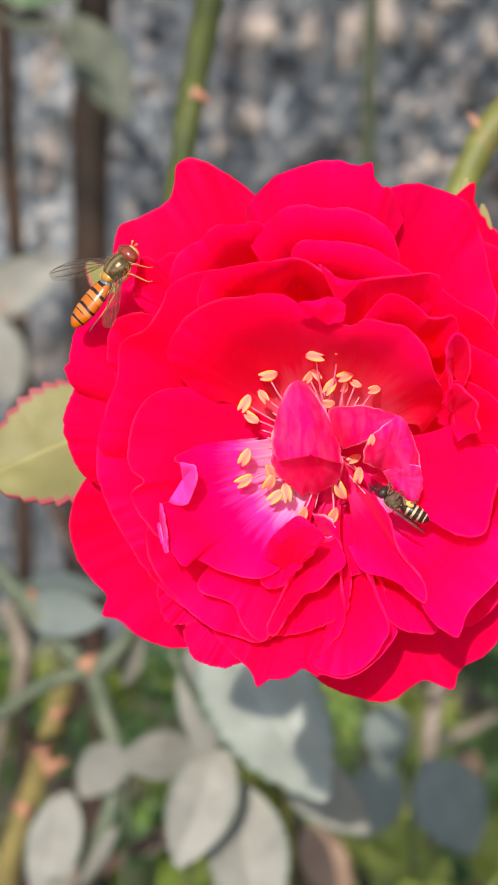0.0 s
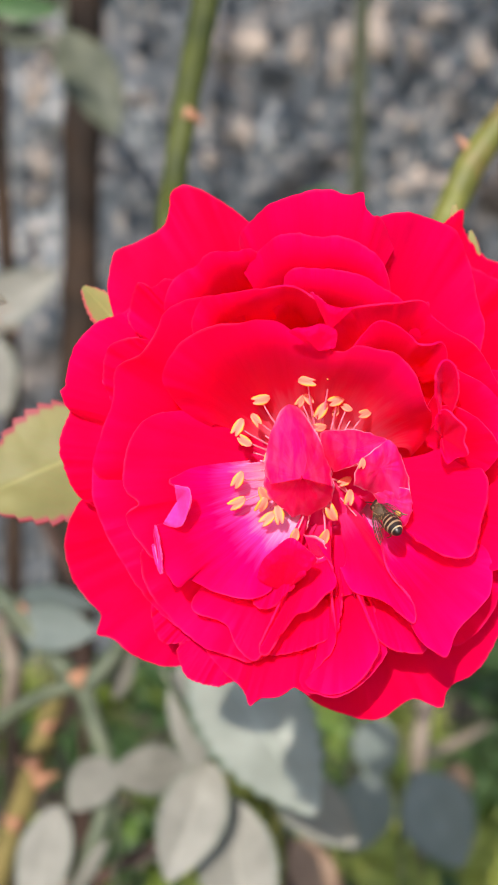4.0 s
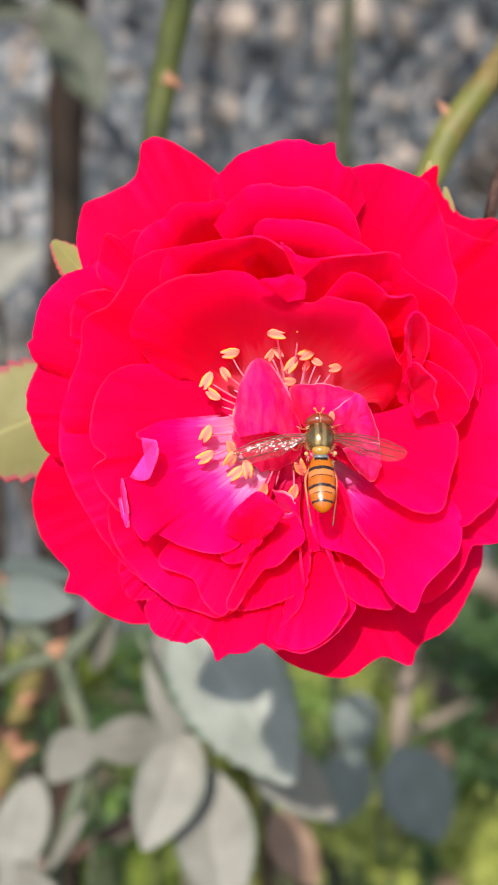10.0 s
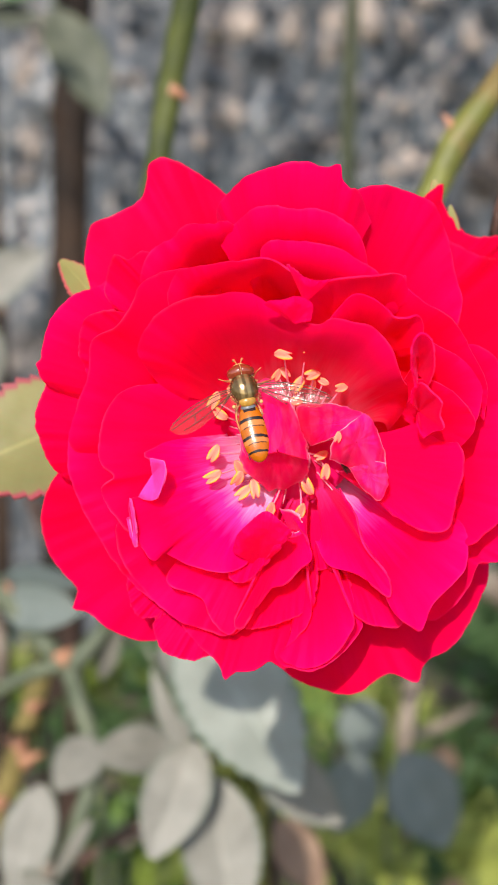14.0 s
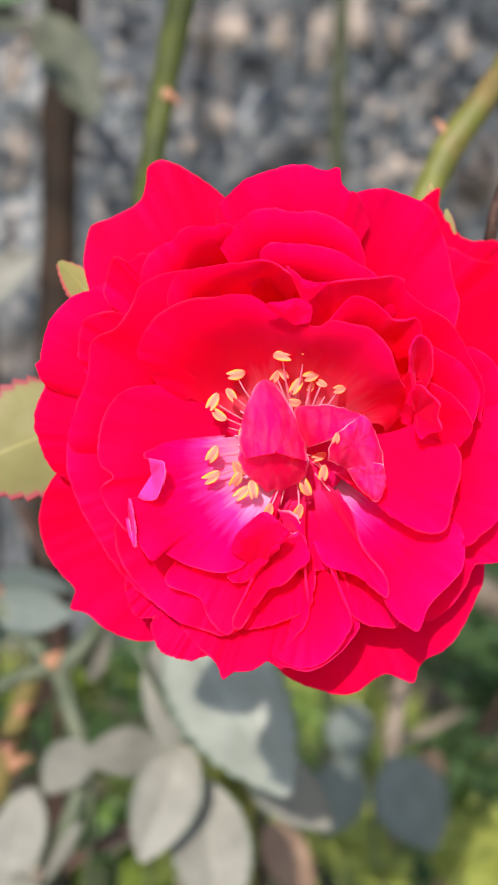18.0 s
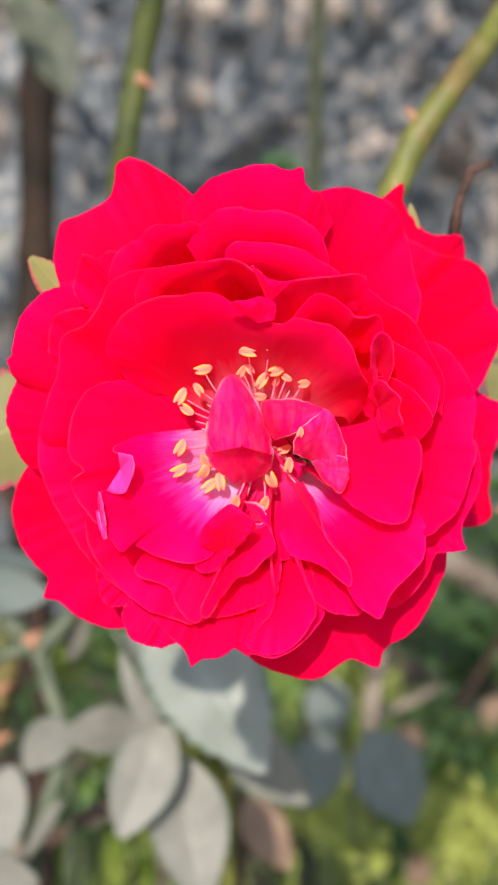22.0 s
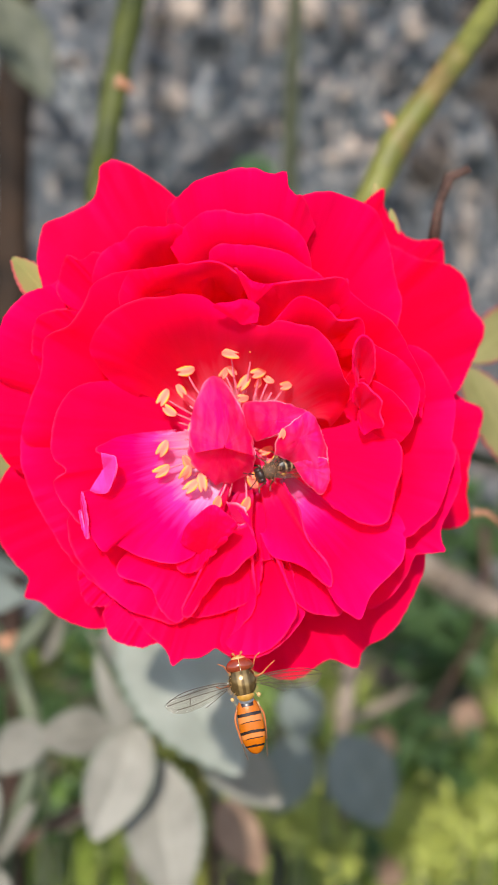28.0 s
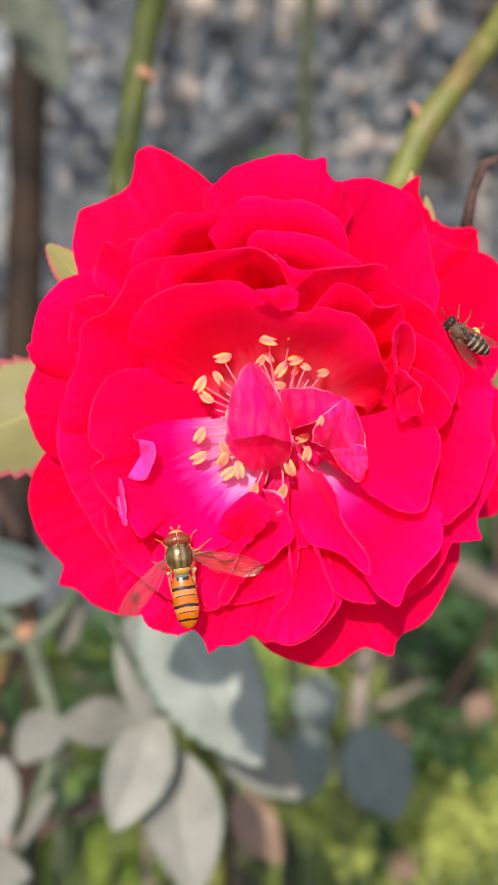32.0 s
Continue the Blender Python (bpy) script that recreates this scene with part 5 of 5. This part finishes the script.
fly_orange = band_material("fly_orange", (0.43, 0.105, 0.002), (0.020, 0.011, 0.009), (0.47, 0.165, 0.045),
                           [(2.0, 2.42, 0.62), (1.12, 1.42, W), (0.42, 0.52, 0.95), (-0.64, -0.36, W), (-1.22, -1.12, 0.9), (-2.08, -1.86, W)], [(0.54, 1.08, W), (-1.10, -0.68, W)])
bee_bands = band_material("bee_bands", (0.022, 0.014, 0.011), (0.46, 0.34, 0.19), (0.1, 0.06, 0.04), [(-1.22, -1.08, W), (-0.66, -0.44, W), (-0.06, 0.18, W), (0.55, 0.80, W)], [], 0.36, -0.10, 0.55)
bee_dark = plain("bee_dark", (0.085, 0.052, 0.032), 0.65, 0.2)
bee_black = plain("bee_black", (0.028, 0.017, 0.013), 0.42, 0.3)
pollen = plain("pollen", (0.62, 0.36, 0.09), 0.9, 0.1)
wing_clear = wing_material()


def blob(name, material, parent, centre, radii, label="", seg=20, shape=None, turn=None):
    """A rounded body part, in millimetres; shape may reshape each point of the unit ball."""
    bm = bmesh.new()
    bmesh.ops.create_uvsphere(bm, u_segments=seg, v_segments=max(8, seg * 2 // 3), radius=1.0)
    for v in bm.verts:
        p = shape(v.co.copy()) if shape else v.co
        v.co = Vector((p[0] * radii[0], p[1] * radii[1], p[2] * radii[2])) / 1000
    ob = part(name, bm, material, parent, label)
    ob.matrix_basis = Matrix.Translation(Vector(centre) / 1000) @ (turn or Matrix())
    return ob


def rod(name, material, parent, points, sides=6, label=""):
    verts, faces = tube(spline(points, 5 * len(points)) / 1000, sides)
    return tagged(link(name, verts, faces, material, parent), label)


def wing(parent, side, root, length, width, sweep, lift):
    """A clear veined wing; it lies along its own x axis from the root."""
    nv, nu = 24, 8
    grid = np.empty((nv + 1, nu + 1, 3))
    for i in range(nv + 1):
        t = i / nv
        lead = 0.28 * width * math.sin(math.pi * min(1, t * 1.02) ** 0.6) if t < 1 else 0.0
        trail = -0.72 * width * (t ** 0.7) * (1 - t ** 5) ** 0.6
        for j in range(nu + 1):
            s = j / nu
            y = lead + (trail - lead) * s
            grid[i, j] = (side * t * length, y, 0.10 * math.sin(4 * t + 3 * s) + 0.12 * t)
    verts, faces, uvs = sheet(grid / 1000, 0.00001)
    ob = link("wing", verts, faces, wing_clear, parent, uvs)
    tagged(ob, "clear brownish wing with fine dark veins")
    ob.matrix_basis = Matrix.Translation(Vector(root) / 1000) @ pose(0, 0, 0, 0, -side * lift, -side * sweep)
    for line in ([(0, 0.1), (0.3, 0.27), (0.7, 0.26), (0.97, 0.03)], [(0, 0.05), (0.3, 0.18), (0.6, 0.16), (0.92, 0.12)], [(0, 0), (0.35, 0.02), (0.62, 0.0), (0.97, -0.06)],
                 [(0.1, -0.05), (0.35, -0.18), (0.6, -0.28), (0.85, -0.30)], [(0.1, -0.08), (0.3, -0.33), (0.45, -0.5)], [(0.62, 0.0), (0.66, -0.29)]):
        rod("vein", vein_brown, ob, [(side * t * length, y * width, 0.10 * math.sin(4 * t) + 0.12 * t, 0.040) for t, y in line], 4)
    return ob


def legs(parent, spots, material, material_end, reach, drop):
    for x, y, out, back in spots:
        side = 1 if x > 0 else -1
        knee = (x + side * out * 0.5, y + back * 0.4, -0.2)
        foot = (x + side * out, y + back, -drop)
        leg = rod("leg", material, parent, [(x, y, -0.7, 0.13), (*knee, 0.12), ((knee[0] + foot[0]) / 2, (knee[1] + foot[1]) / 2, -drop * 0.6, 0.09)])
        rod("tarsus", material_end, leg, [((knee[0] + foot[0]) / 2, (knee[1] + foot[1]) / 2, -drop * 0.6, 0.09), (*foot, 0.06), (foot[0] + side * 0.5, foot[1] + 0.3 * reach, -drop, 0.05)])


def taper(p):
    """An abdomen: widest behind its middle, rounded at the end, flattened."""
    y = p[1]
    flat = math.sqrt(max(1e-9, p[0] ** 2 + p[2] ** 2))
    k = max(0.0, 1 - abs(y) ** 3.2) ** 0.5 / max(flat, 1e-4) * (1 - 0.10 * max(0, y) - 0.12 * max(0, -y) ** 2) if flat > 1e-3 else 0.0
    return (p[0] * k, y, p[2] * k)


def hoverfly():
    fly = tagged(new("hoverfly"), "marmalade-orange hoverfly with dark bands and red-brown eyes", "insect")
    blob("abdomen", fly_orange, fly, (0, 0, 0), (1.28, 3.0, 0.84), "orange abdomen with black double bands", 32, lambda p: taper(p)).location = (0, -2.1 / 1000, 0)
    thorax = blob("thorax", bronze, fly, (0, 2.30, 0.15), (1.40, 1.62, 1.15), "shiny bronze thorax with pale stripes", 28)
    blob("scutellum", scute, fly, (0, 0.98, 0.42), (0.86, 0.62, 0.55), "amber scutellum", 16)
    blob("waist", silver_grey, fly, (0, 0.35, 0.05), (0.80, 0.55, 0.58), "grey waist", 14)
    head = blob("head", face_yellow, fly, (0, 4.15, -0.10), (0.92, 0.80, 0.92), "yellow face", 22)
    for s in (-1, 1):
        blob("eye", eye_red, head, (0, -0.10, 0.22), (1.38, 0.74, 1.0), "large dark red eye", 24, lambda p, s=s: (s * max(s * p[0], 0.03), p[1] - 0.22 * abs(p[0]) ** 2, p[2]))
        rod("antenna", leg_orange, head, [(s * 0.18, 0.65, 0.30, 0.07), (s * 0.30, 0.92, 0.42, 0.08), (s * 0.42, 1.10, 0.40, 0.15), (s * 0.46, 1.22, 0.38, 0.06)])
        blob("haltere", face_yellow, fly, (s * 1.35, 0.75, 0.1), (0.2, 0.2, 0.2), "cream haltere", 10)
        blob("flank", face_yellow, fly, (s * 0.98, 2.1, -0.30), (0.34, 0.95, 0.6), "pale hairy flank", 14)
    blob("occiput", occiput, fly, (0, 3.62, -0.05), (1.22, 0.34, 0.86), "silvery rim behind the eyes", 18)
    legs(fly, [(0.7, 3.1, 1.1, 1.1), (-0.7, 3.1, 0.9, 0.8), (0.8, 2.3, 2.3, 0.8), (-0.8, 2.3, 1.4, -0.6)], leg_orange, leg_orange, 1, 1.5)
    hind = []
    for s in (-1, 1):
        leg = rod("leg", leg_orange, fly, [(s * 0.7, 1.4, -0.7, 0.13), (s * 1.25, 0.0, -0.75, 0.12), (s * 1.15, -1.6, -1.0, 0.10), (s * 1.05, -2.6, -1.15, 0.08)])
        hind.append(leg)
        rod("tarsus", leg_dark, leg, [(s * 1.05, -2.6, -1.15, 0.08), (s * 0.9, -3.6, -1.25, 0.06), (s * 0.8, -4.4, -1.4, 0.06)])
    for k in range(70):
        a, s = random.uniform(-1.2, 3.2), random.choice((-1, 1))
        x, y = s * (1.12 if a < 0.6 else 1.2), a
        rod("hair", hair_pale, fly, [(x * 0.90, y, -0.05, 0.018), (x * 1.02, y - 0.1, 0.0, 0.014), (x * random.uniform(1.1, 1.25), y - random.uniform(0.1, 0.35), random.uniform(-0.2, 0.2), 0.006)], 3)
    for k in range(110):
        way = Vector((random.choice((-1, 1)) * random.uniform(0.5, 1.0), random.gauss(0, 0.7), random.uniform(-0.4, 0.6))).normalized()
        foot = Vector((0, 2.3, 0.15)) + Vector((way.x * 1.36, way.y * 1.58, way.z * 1.12))
        tip = foot + way * random.uniform(0.2, 0.42) + Vector((0, -0.12, 0))
        rod("hair", hair_gold, fly, [(*foot, 0.016), (*foot.lerp(tip, 0.5), 0.013), (*tip, 0.005)], 3)
    pair = [wing(fly, s, (s * 0.95, 2.2, 0.55), 7.6, 2.7, 38, 6) for s in (-1, 1)]
    return fly, pair, hind


def small_bee():
    bee = tagged(new("bee"), "small dark bee with cream-banded abdomen and pollen on its legs", "insect")
    blob("abdomen", bee_bands, bee, (0, -1.55, 0), (0.92, 1.65, 0.78), "black abdomen with cream bands", 26, lambda p: (p[0] * (1 - 0.25 * max(0, -p[1]) ** 2), p[1], p[2])).location = (0, -1.5 / 1000, 0)
    blob("thorax", bee_dark, bee, (0, 0.85, 0.1), (0.85, 0.95, 0.82), "dark bronze furry thorax", 22)
    head = blob("head", bee_black, bee, (0, 2.05, -0.1), (0.78, 0.48, 0.66), "black head", 18)
    for s in (-1, 1):
        blob("eye", bee_black, head, (s * 0.55, 0.05, 0.1), (0.32, 0.42, 0.5), "", 12)
        rod("antenna", bee_black, head, [(s * 0.2, 0.45, 0.1, 0.06), (s * 0.5, 1.0, 0.25, 0.06), (s * 0.9, 1.7, 0.1, 0.05)])
        blob("pollen_load", pollen, bee, (s * 0.98, -0.6, -0.5), (0.24, 0.46, 0.28), "orange-yellow pollen load", 14, lambda p: p * (1 + 0.12 * noise.noise(p * 4)))
    legs(bee, [(0.5, 1.4, 0.8, 0.7), (-0.5, 1.4, 0.8, 0.7), (0.55, 0.8, 0.95, 0.0), (-0.55, 0.8, 0.95, 0.0), (0.5, 0.2, 0.85, -1.2), (-0.5, 0.2, 0.85, -1.2)], leg_dark, leg_dark, 1, 1.2)
    for k in range(150):
        way = Vector((random.gauss(0, 1), random.gauss(0, 1), abs(random.gauss(0, 1)) - 0.3)).normalized()
        foot = Vector((0, 0.85, 0.1)) + Vector((way.x * 0.82, way.y * 0.92, way.z * 0.8))
        tip = foot + way * random.uniform(0.18, 0.36) + Vector((0, -0.1, 0))
        rod("hair", hair_brown, bee, [(*foot, 0.022), (*foot.lerp(tip, 0.5), 0.018), (*tip, 0.006)], 3)
    pair = [wing(bee, s, (s * 0.55, 1.0, 0.65), 4.3, 1.35, 72, 4) for s in (-1, 1)]
    return bee, pair


fly, fly_wings, fly_hind = hoverfly()
bee, bee_wings = small_bee()
# seconds; millimetres right, up and forward of the heart; heading, lift and lean in degrees
FLY_WAY = [
    (0, -22.5, 16.2, 6.0, 48, 5, 44),
    (0.5, -22.4, 16.2, 6.0, 49, 5, 44),
    (1, -22.0, 17.7, 6.0, 46, 5, 44),
    (1.1, -25.2, 24.4, 8.0, 18, 0, 44),
    (1.2, -18.4, 30.6, 5.0, 16, 0, 44),
    (1.3, -10.3, 32.0, 2.0, 15, 0, 44),
    (1.4, -3.9, 34.4, 0.0, 15, 0, 44),
    (1.5, 11.1, 34.2, -2.0, -24, 30, 44),
    (1.6, 22.5, 32.2, -4.0, -17, 20, 30),
    (1.8, 32.0, 28.5, -6.0, -13, 10, 20),
    (2, 33.2, 26.9, -6.0, -58, 0, 0),
    (2.3, 29.8, 28.9, -6.0, -195, 10, -30),
    (2.5, 21.7, 30.3, -6.0, -193, 10, -55),
    (2.7, 11.2, 32.8, -6.0, -195, 10, -60),
    (2.9, -4.0, 35.8, -9.0, -178, 15, -50),
    (3, -8.4, 29.5, -10.0, -168, 15, -45),
    (3.1, -8.9, 31.8, -10.0, -90, 70, 0),
    (3.3, -11.8, 31.9, -9.0, -90, 70, 0),
    (3.4, -21.8, 36.8, -9.0, -90, 70, 0),
    (3.5, -27.3, 34.6, -9.0, -96, 70, 0),
    (3.8, -38.2, 28.8, -8.0, -102, 50, 0),
    (4.2, -42.5, 10.6, 0.0, -79, 20, 0),
    (4.6, -36.5, -12.3, 10.0, 59, 0, 0),
    (5, -21.6, -20.2, 13.0, 73, 0, 0),
    (5.5, -8.3, -20.8, 11.0, 92, 0, 0),
    (6, -8.6, -22.6, 10.0, 105, 0, -8),
    (6.5, -8.9, -22.2, 10.0, 107, 0, -8),
    (7, -8.7, -22.2, 10.0, 106, 0, -8),
    (7.5, -9.8, -20.4, 10.0, 99, 0, -6),
    (8, -9.7, -19.1, 10.0, 103, 0, -6),
    (8.2, -10.2, -18.1, 13.0, 105, 0, 0),
    (8.4, -11.2, -19.6, 13.0, 71, 0, 0),
    (8.5, -4.6, -15.9, 15.0, 80, 0, 0),
    (8.6, -1.2, -17.6, 15.0, 80, 0, 0),
    (8.8, 4.7, -16.9, 15.0, 80, 0, 0),
    (9, 11.5, -18.8, 14.0, 101, 0, 0),
    (9.2, 20.9, -13.5, 16.0, 104, 0, 0),
    (9.4, 18.8, -5.5, 17.0, 98, 0, 0),
    (9.5, 16.1, 0.4, 17.0, 96, 0, 0),
    (9.6, 12.6, -1.1, 17.0, 101, 0, 0),
    (9.8, 0.9, -4.2, 16.0, 78, -10, 0),
    (10, 2.3, -3.2, 14.0, 91, -22, 0),
    (10.2, 3.2, -5.9, 11.0, 103, -10, 0),
    (10.4, 3.8, -5.9, 11.0, 101, -10, 0),
    (10.6, 3.6, -6.7, 11.0, 101, -10, 0),
    (10.8, 3.2, -5.1, 11.0, 105, -12, 0),
    (11, 2.5, -2.0, 14.0, 99, -25, 0),
    (11.2, 1.3, -1.7, 14.0, 97, -22, 0),
    (11.4, -4.3, 0.4, 14.0, 94, -15, 0),
    (11.6, -5.4, 0.6, 11.0, 93, -12, 0),
    (12, -6.0, 1.2, 11.0, 79, -10, 5),
    (12.5, -6.7, 1.4, 11.0, 94, -10, 0),
    (13, -5.7, 2.6, 11.0, 108, -12, -5),
    (13.5, -5.6, 3.8, 11.0, 109, -12, -5),
    (14, -5.1, 3.4, 11.0, 102, -12, -5),
    (14.5, -8.0, 3.4, 11.0, 92, -12, 0),
    (15, -12.5, 6.9, 16.0, 80, 0, 0),
    (15.5, -22.9, 10.1, 14.0, 66, 0, 10),
    (16, -24.0, 15.9, 10.0, 40, 0, 25),
    (16.5, -23.1, 16.2, 6.0, 43, 5, 44),
    (17, -22.7, 16.7, 6.0, 42, 5, 44),
    (17.2, -22.9, 17.0, 6.0, 45, 5, 44),
    (17.4, -29.4, 24.8, 9.0, 17, 0, 44),
    (17.5, -20.9, 27.9, 7.0, 25, 0, 44),
    (17.6, -13.7, 34.2, 4.0, 10, 0, 44),
    (17.7, 3.2, 37.4, 0.0, -4, 0, 44),
    (17.8, 22.3, 36.1, -4.0, -20, 10, 30),
    (18, 33.0, 18.6, 0.0, -81, 10, 20),
    (18.1, 27.6, -13.0, 8.0, -186, 0, 0),
    (18.2, 17.0, -20.3, 12.0, -213, 20, 0),
    (18.3, 17.8, -19.2, 13.0, -229, 10, 0),
    (18.4, 15.4, -26.0, 13.0, -228, 0, 0),
    (18.5, 5.8, -25.2, 13.0, -257, 0, 0),
    (18.6, 4.4, -26.1, 13.0, -261, 0, 0),
    (18.7, 1.4, -35.0, 12.0, -262, 0, 0),
    (18.8, 4.7, -37.1, 10.0, -191, 0, 20),
    (19, -13.7, -52.0, 6.0, -187, 0, 10),
    (19.4, -31.6, -63.7, 4.0, -199, 0, 0),
    (20.5, -10.4, -73.0, 4.0, -296, 0, 0),
    (22.5, 22.8, -70.3, 6.0, -318, 0, 0),
    (24.5, 37.3, -47.0, 8.0, -281, 0, 0),
    (25.2, 28.4, -21.2, 12.0, -224, 0, 0),
    (25.4, 22.9, -22.5, 13.0, -225, 10, 0),
    (25.5, 18.9, -25.7, 13.0, -220, 0, 0),
    (26.2, 16.1, -27.3, 13.0, -238, 0, 0),
    (27, 16.6, -29.5, 13.0, -236, 0, 0),
    (27.5, 17.4, -29.8, 13.0, -232, 0, 0),
    (28, 0.1, -25.9, 13.0, -258, 0, 0),
    (28.3, -0.5, -23.6, 13.0, -269, 0, 0),
    (28.6, -0.2, -22.8, 13.0, -255, -10, 0),
    (29, -4.2, -20.5, 14.0, -264, 0, 0),
    (29.3, -6.2, -19.1, 14.0, -267, 0, 0),
    (29.4, -3.6, -17.5, 15.0, -268, 0, 0),
    (29.5, 4.3, -15.2, 16.0, -266, 0, 0),
    (29.6, 19.9, -11.6, 17.0, -247, 0, 0),
    (29.7, 31.1, -12.7, 17.0, -246, 0, 0),
    (30, 34.5, -13.9, 17.0, -245, 0, 0),
    (30.1, 21.6, -13.6, 17.0, -252, 0, 0),
    (30.2, 20.5, -10.9, 16.0, -237, 0, 0),
    (30.3, 18.1, -13.5, 16.0, -244, 0, 0),
    (30.4, 8.4, -15.8, 16.0, -252, 0, 0),
    (30.6, 3.6, -15.5, 16.0, -278, 0, 0),
    (31, -6.7, -13.2, 15.0, -282, -15, 0),
    (31.2, -13.8, -15.9, 15.0, -279, 0, 0),
    (31.4, -10.7, -12.4, 14.0, -271, 0, 0),
    (31.6, -11.3, -13.9, 11.0, -268, 0, 0),
    (31.8, -10.6, -13.5, 11.0, -264, 0, 0),
    (32, -10.2, -15.0, 11.0, -261, 0, -5),
]
BEE_WAY = [
    (0, 6.6, -5.2, 8.5, 148, 0, 96),
    (1, 6.4, -5.1, 8.5, 150, -10, 96),
    (2, 5.7, -5.0, 8.6, 140, -45, 40),
    (3, 6.1, -4.7, 8.4, 138, -64, 10),
    (3.5, 6.1, -4.2, 8.4, 146, -60, 15),
    (5.5, 6.7, -4.4, 7.8, 140, -50, 25),
    (6, 6.9, -4.2, 6.8, 134, -32, 55),
    (7, 6.2, -4.0, 6.6, 137, -45, 40),
    (8, 6.5, -3.7, 6.0, 135, -20, 60),
    (9, 5.8, -2.6, 4.2, 136, -15, 40),
    (9.5, 7.6, -2.5, 3.0, 154, -10, 0),
    (12, 6.0, -0.7, 1.0, 148, 0, 0),
    (14.5, 5.9, -1.9, 1.0, 149, 0, 0),
    (18, 6.6, -0.8, 1.0, 149, 0, 0),
    (21, 6.9, -1.2, 2.0, 152, 0, 0),
    (22.5, 5.3, -1.9, 3.0, 169, 0, 0),
    (23.5, 4.1, -0.6, 5.0, 160, 10, 0),
    (25, 2.4, -0.9, 6.0, 175, 15, 0),
    (25.5, 2.6, -1.5, 6.5, 181, 10, 0),
    (27.5, 2.9, -2.5, 6.5, 202, 12, 0),
    (28, 3.3, -2.6, 6.6, 203, 22, 0),
    (28.6, 2.7, -2.8, 7.6, 202, 16, 0),
    (29, 0.9, -3.9, 9.5, 191, 0, 0),
    (29.3, 0.2, -3.6, 10.0, 198, 0, 0),
    (29.5, 0.2, -2.3, 12.0, 177, 0, 0),
    (29.6, -4.5, 6.3, 16.0, 103, 0, 0),
    (29.8, -6.0, 31.8, 20.0, 100, 0, 0),
    (30, 0.5, 53.3, 20.0, 91, 0, 0),
    (30.5, 32.8, 24.2, 18.0, -62, 0, 0),
    (30.8, 30.3, -31.0, 14.0, -154, 0, 0),
    (31, 14.0, -38.4, 12.0, -171, 10, 0),
    (31.2, 22.6, -24.1, 14.0, -231, 0, 0),
    (31.4, 24.5, 0.7, 12.0, -242, 0, 0),
    (31.6, 12.2, 15.5, 14.0, -280, 0, 0),
    (31.8, 17.9, 10.5, 10.0, -208, 0, 0),
    (32, 18.6, 10.0, 8.5, -216, 0, 35),
]


def stand(x, y, z, heading, lift, lean):
    """A body's pose from its place before the heart, its heading in the bloom's face, its lift and its lean."""
    return rose.matrix_world @ pose(x / 1000, y / 1000, z / 1000, 0, 0, heading - 90) @ pose(0, 0, 0, lift, -lean, 0)


# spells on the wing: (start, end)
FLY_FLIES = [(1.05, 5.2), (8.1, 10.1), (10.9, 11.4), (14.6, 16.3), (17.2, 28.45), (28.8, 31.5)]
BEE_FLIES = [(29.45, 31.9)]


def fly_rest(side, t):
    """How far the hoverfly's resting wings are swept back, in degrees."""
    if t < 9:
        return 38
    if t < 11:
        return 26
    if t < 20:
        return 21
    return 30 if t < 30 else (37 if side < 0 else 16)


def wing_rows(side, root, sweep, lift, spells, rest):
    """Wing poses on the body: spread and still at rest, beating on the wing."""
    rows = []
    for k in range(0, 321):
        t = k / 10
        if any(a <= t <= b for a, b in spells):
            beat, now = (22 if k % 2 else -12) + 6 * math.sin(k * 1.7), sweep
        else:
            beat, now = lift, rest(side, t)
        rows.append((t, Matrix.Translation(Vector(root) / 1000) @ pose(0, 0, 0, 0, -side * beat, -side * now)))
    return rows


def motions():
    walk(fly, [(t, stand(*row)) for t, *row in FLY_WAY])
    walk(bee, [(t, stand(*row)) for t, *row in BEE_WAY])
    for side, ob in zip((-1, 1), fly_wings):
        walk(ob, wing_rows(side, (side * 0.95, 2.2, 0.55), 8, 6, FLY_FLIES, fly_rest))
    for side, ob in zip((-1, 1), fly_hind):
        trail = [(k / 10, pose(side * 0.0002, -0.0015, 0) if any(a <= k / 10 <= b for a, b in FLY_FLIES) else pose(0, 0, 0)) for k in range(321)]
        walk(ob, trail)
    for side, ob in zip((-1, 1), bee_wings):
        walk(ob, wing_rows(side, (side * 0.55, 1.0, 0.65), 20, 4, BEE_FLIES, lambda side, t: 72))


motions()
